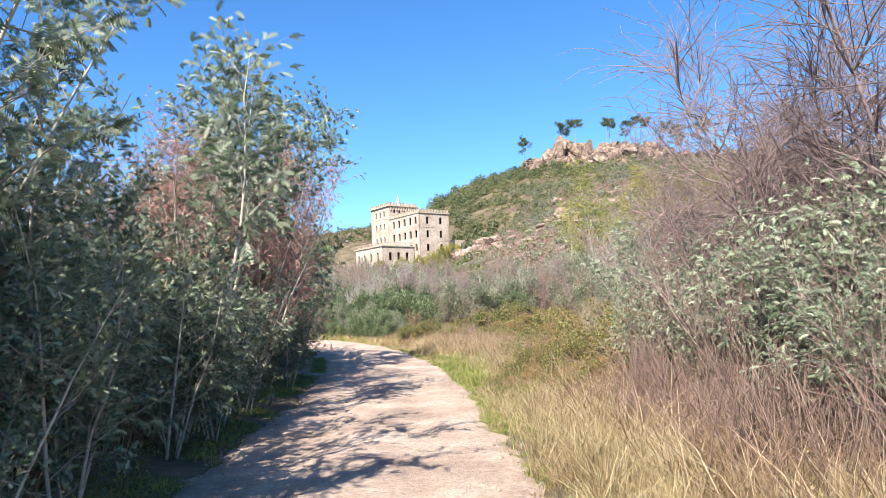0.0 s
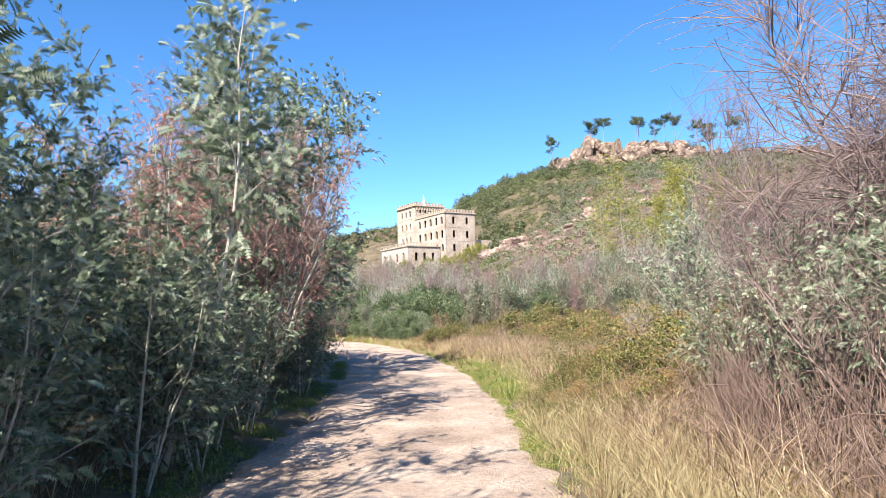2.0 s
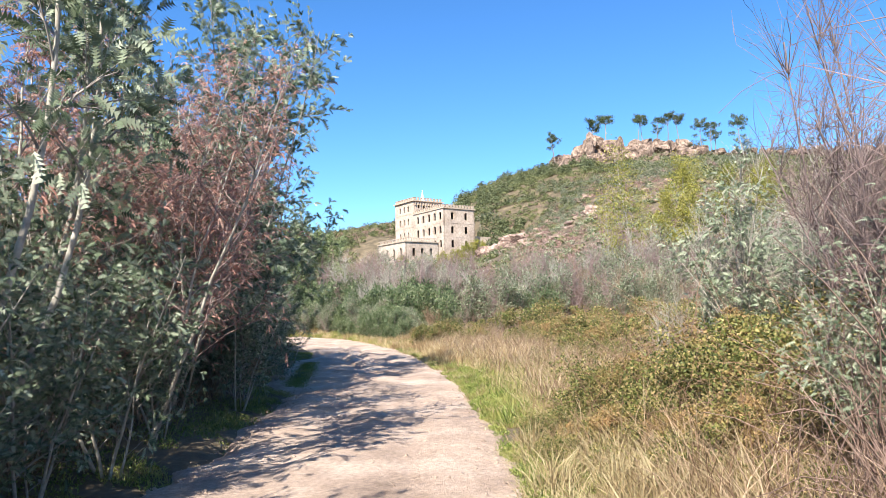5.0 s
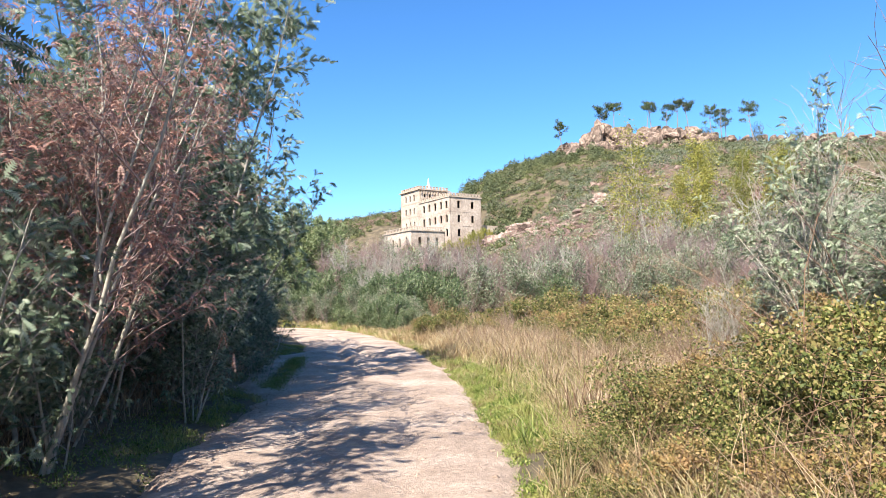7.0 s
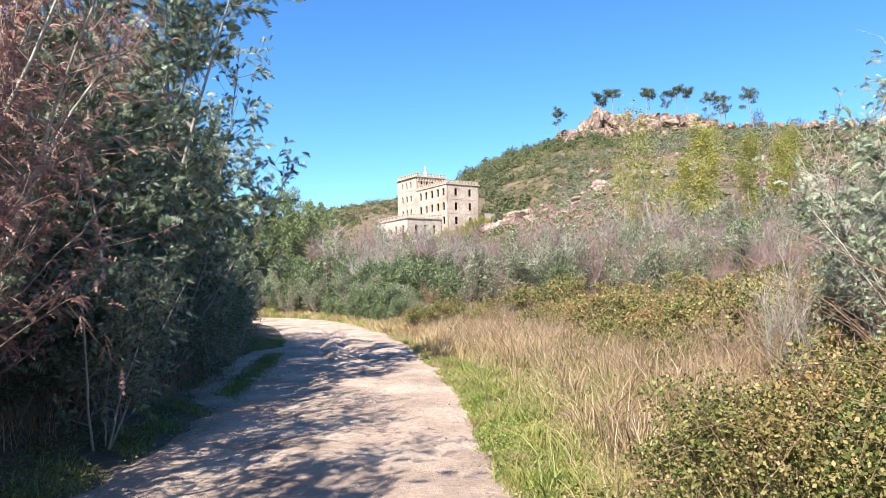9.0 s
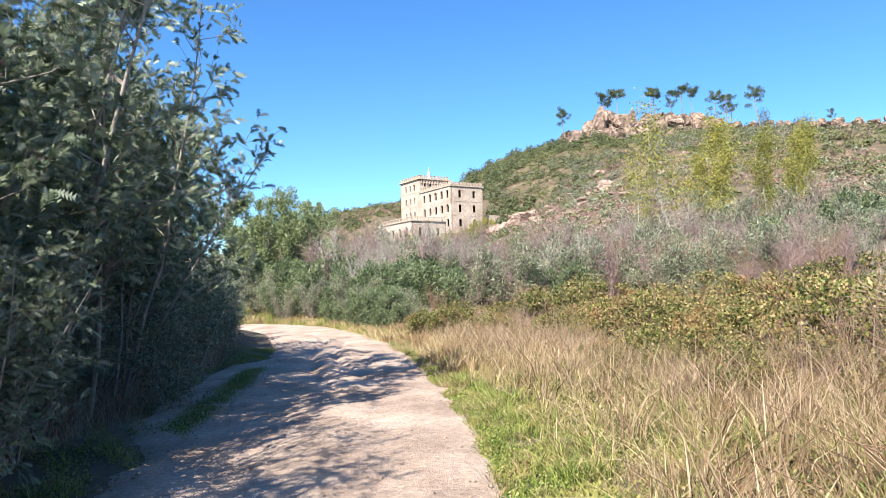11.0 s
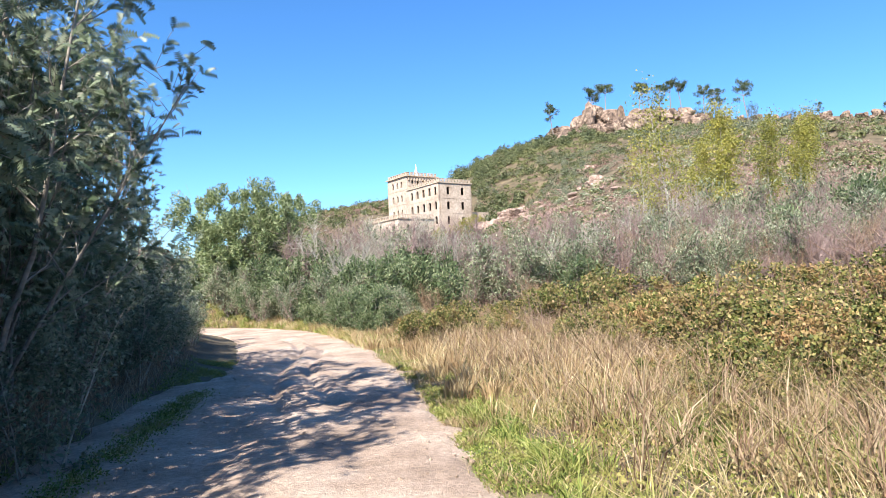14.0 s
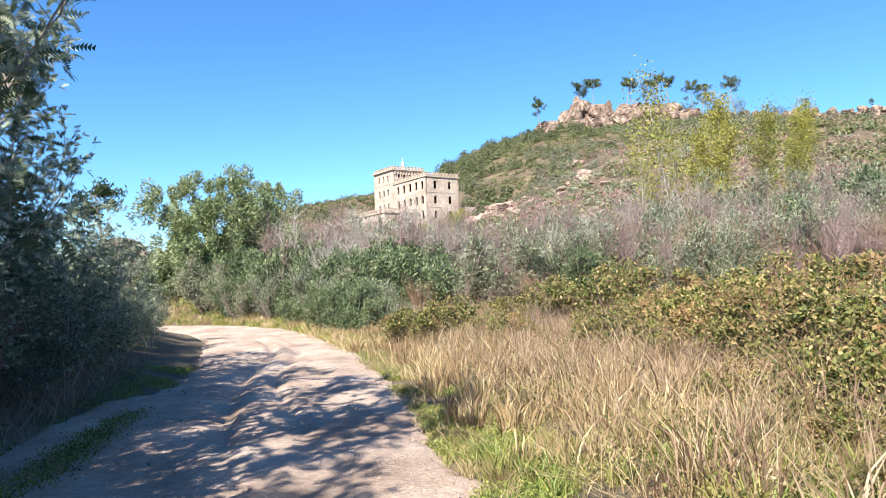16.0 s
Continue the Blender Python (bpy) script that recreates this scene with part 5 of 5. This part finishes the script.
grass("dry_grass", "flattened dry grass lying in the field", M_DRY, 26000, 112, strip(15, 48, 2.7, 8.0, 0.0, 6.5), (0.1, 0.3), 0.006, 1.6)
grass("dry_grass", "pale upright dry grass stalks in the field", M_DRY, 9000, 106, strip(15, 40, 2.8, 8.5, 0.6, 6.0), (0.3, 0.75), 0.003, 0.4)
tussocks("grass_tussocks", "straw-coloured grass tussocks at the bank of the track", M_DRY, 330, 60, 131, strip(2, 15, 2.2, 4.4, 0.2, 2.5), (0.15, 0.5), 0.004, 0.06, 0.35)
tussocks("grass_tussocks", "pale dry grass tussocks in the field", M_DRY, 640, 55, 132, outside(strip(14, 26, 2.7, 8.0, 0.25, 3.5), 0.5, 5.0, 17.5, 24.0, 0.22), (0.1, 0.38), 0.004, 0.07, 0.4)
tussocks("grass_tussocks", "pale dry grass tussocks towards the scrub", M_DRY, 800, 42, 133, strip(25, 47, 2.3, 10.0, 0.2, 4.5), (0.15, 0.5), 0.008, 0.10, 0.35)
tussocks("weed_tussocks", "rust-brown dead weeds between the grass tussocks", M_STALK, 700, 34, 134, strip(15, 46, 3.0, 10.0, 0.3, 5.5), (0.2, 0.7), 0.006, 0.09, 0.35)
tussocks("green_tussocks", "yellow-green grass tufts at the foot of the field", M_GRASS, 900, 48, 135, strip(15.5, 26, 2.2, 6.2, 0.1, 6.5), (0.08, 0.3), 0.005, 0.07, 0.5)
tussocks("edge_tufts", "small grass tufts growing into the edge of the track", M_GRASS, 420, 26, 136, strip(3, 34, 1.35, 2.2, 0.35, 7.5), (0.03, 0.12), 0.004, 0.05, 0.7)
tussocks("edge_tufts", "small dry grass tufts at the edge of the track", M_DRY, 520, 26, 137, strip(2, 40, 1.5, 2.6, 0.2, 8.5), (0.04, 0.2), 0.004, 0.05, 0.7)
tussocks("bend_grass", "low green grass between the bend and the scrub", M_GRASS, 520, 36, 138, strip(37, 60, 1.75, 3.6, 0.0, 9.5), (0.1, 0.35), 0.01, 0.09, 0.5)
tussocks("bend_grass", "dry grass between the bend and the scrub", M_DRY, 380, 36, 139, strip(37, 60, 1.8, 3.8, 0.1, 10.5), (0.1, 0.45), 0.01, 0.09, 0.45)
weeds("green_weeds", "short bright green clover and grass at the edge of the track", M_GRASS, 75000, 103, strip(10, 33, 1.75, 2.7, 0.2, 3.0), 0.08, 0.029)
weeds("field_weeds", "patches of low green weeds at the foot of the dry grass", M_GRASS, 40000, 113, strip(14, 30, 2.5, 4.8, 0.3, 3.4), 0.14, 0.036)
grass("green_grass", "short green grass blades at the edge of the track", M_GRASS, 22000, 114, strip(9, 42, 1.55, 3.0, 0.4, 3.0), (0.04, 0.14), 0.004, 0.8)
weeds("verge_weeds", "low green weeds in the shade beside the track", M_GRASS, 30000, 115, strip(0, 36, -3.1, -1.65, 0.3, 4.0), 0.08, 0.032)
weeds("verge_strip", "narrow strip of grass between the track and its bare verge", M_GRASS, 24000, 118, strip(21.5, 30, -2.15, -1.8, 0.0, 4.5), 0.12, 0.03, 0.24)
grass("verge_grass", "green grass in the shade under the trees", M_GRASS, 14000, 104, strip(0, 36, -2.6, -1.6, 0.5, 4.0), (0.04, 0.15), 0.004, 0.7)
grass("verge_dry_grass", "brown dry grass under the trees", M_STALK, 18000, 105, strip(0, 36, -5.5, -3.0, 0.2, 5.0), (0.1, 0.55), 0.004, 0.7)
grass("track_grass", "thin yellowish grass growing on the track", M_GRASS, 15000, 107, strip(6, 24, 0.85, 1.6, 0.55, 7.0), (0.02, 0.07), 0.004, 0.8)
grass("dead_stalks", "thin brown dead stems standing among the dry grass", M_STALK, 20000, 108, strip(2.5, 13, 3.0, 7.8, 0.2, 8.0), (0.2, 0.95), 0.0045, 0.7)
grass("dead_stalks", "tangled pinkish-brown dead stems in the field", M_STALK, 16000, 109, strip(15, 40, 3.6, 10, 0.35, 9.0), (0.3, 0.95), 0.004, 0.7)
grass("bank_dry_grass", "dry grass on the sandy bank at the bend", M_DRY, 16000, 110, lambda rng, n: np.stack([rng.uniform(-27, -8, n), rng.uniform(57, 70, n)], 1), (0.1, 0.4), 0.005, 0.6)

weeds("withered_weeds", "small withered brown leaves among the dry grass", M_DRY, 30000, 116, strip(3, 40, 2.9, 7.5, 0.25, 11.0), 0.4, 0.034)
weeds("trailing_bramble", "low trailing bramble leaves among the dry grass", M_BRAMBLE, 36000, 117, strip(12, 40, 3.0, 8.0, 0.3, 13.0), 0.36, 0.04)

# ---- loose stones on the track ----
rng = rng_of(120)
n = 5200
i = rng.integers(0, len(ROAD), n)
i = i[ROAD[i, 1] < 50]
o = rng.uniform(-1.9, 1.75, len(i))
o = np.where(rng.uniform(size=len(i)) < 0.5, np.sign(o) * (1.9 - np.abs(rng.normal(size=len(i))) * 0.35), o)
p = ROAD[i] + nrm[i] * o[:, None]
z = road_height(p[:, 0], p[:, 1], o) + 0.25 * hill(p[:, 0], np.full(len(p), 55.0)) * smooth01((p[:, 1] - 25) / 30)
r = 0.008 + 0.03 * rng.uniform(0, 1, len(p)) ** 5
corner = np.array([(1, 0, 0), (0, 1, 0), (-1, 0, 0), (0, -1, 0), (0, 0, 0.8), (0, 0, -0.8)])
v = np.concatenate([p, z[:, None]], 1)[:, None] + corner * r[:, None, None] * rng.uniform(0.6, 1.3, (len(p), 6, 1))
f = (np.arange(len(p)) * 6)[:, None, None] + np.array([[0, 1, 4], [1, 2, 4], [2, 3, 4], [3, 0, 4], [1, 0, 5], [2, 1, 5], [3, 2, 5], [0, 3, 5]])
tagged(new("gravel", mesh_of("gravel", v, f.reshape(-1, 3), M_ROAD)), "loose pale gravel on the dirt track", "gravel", kind="stuff")
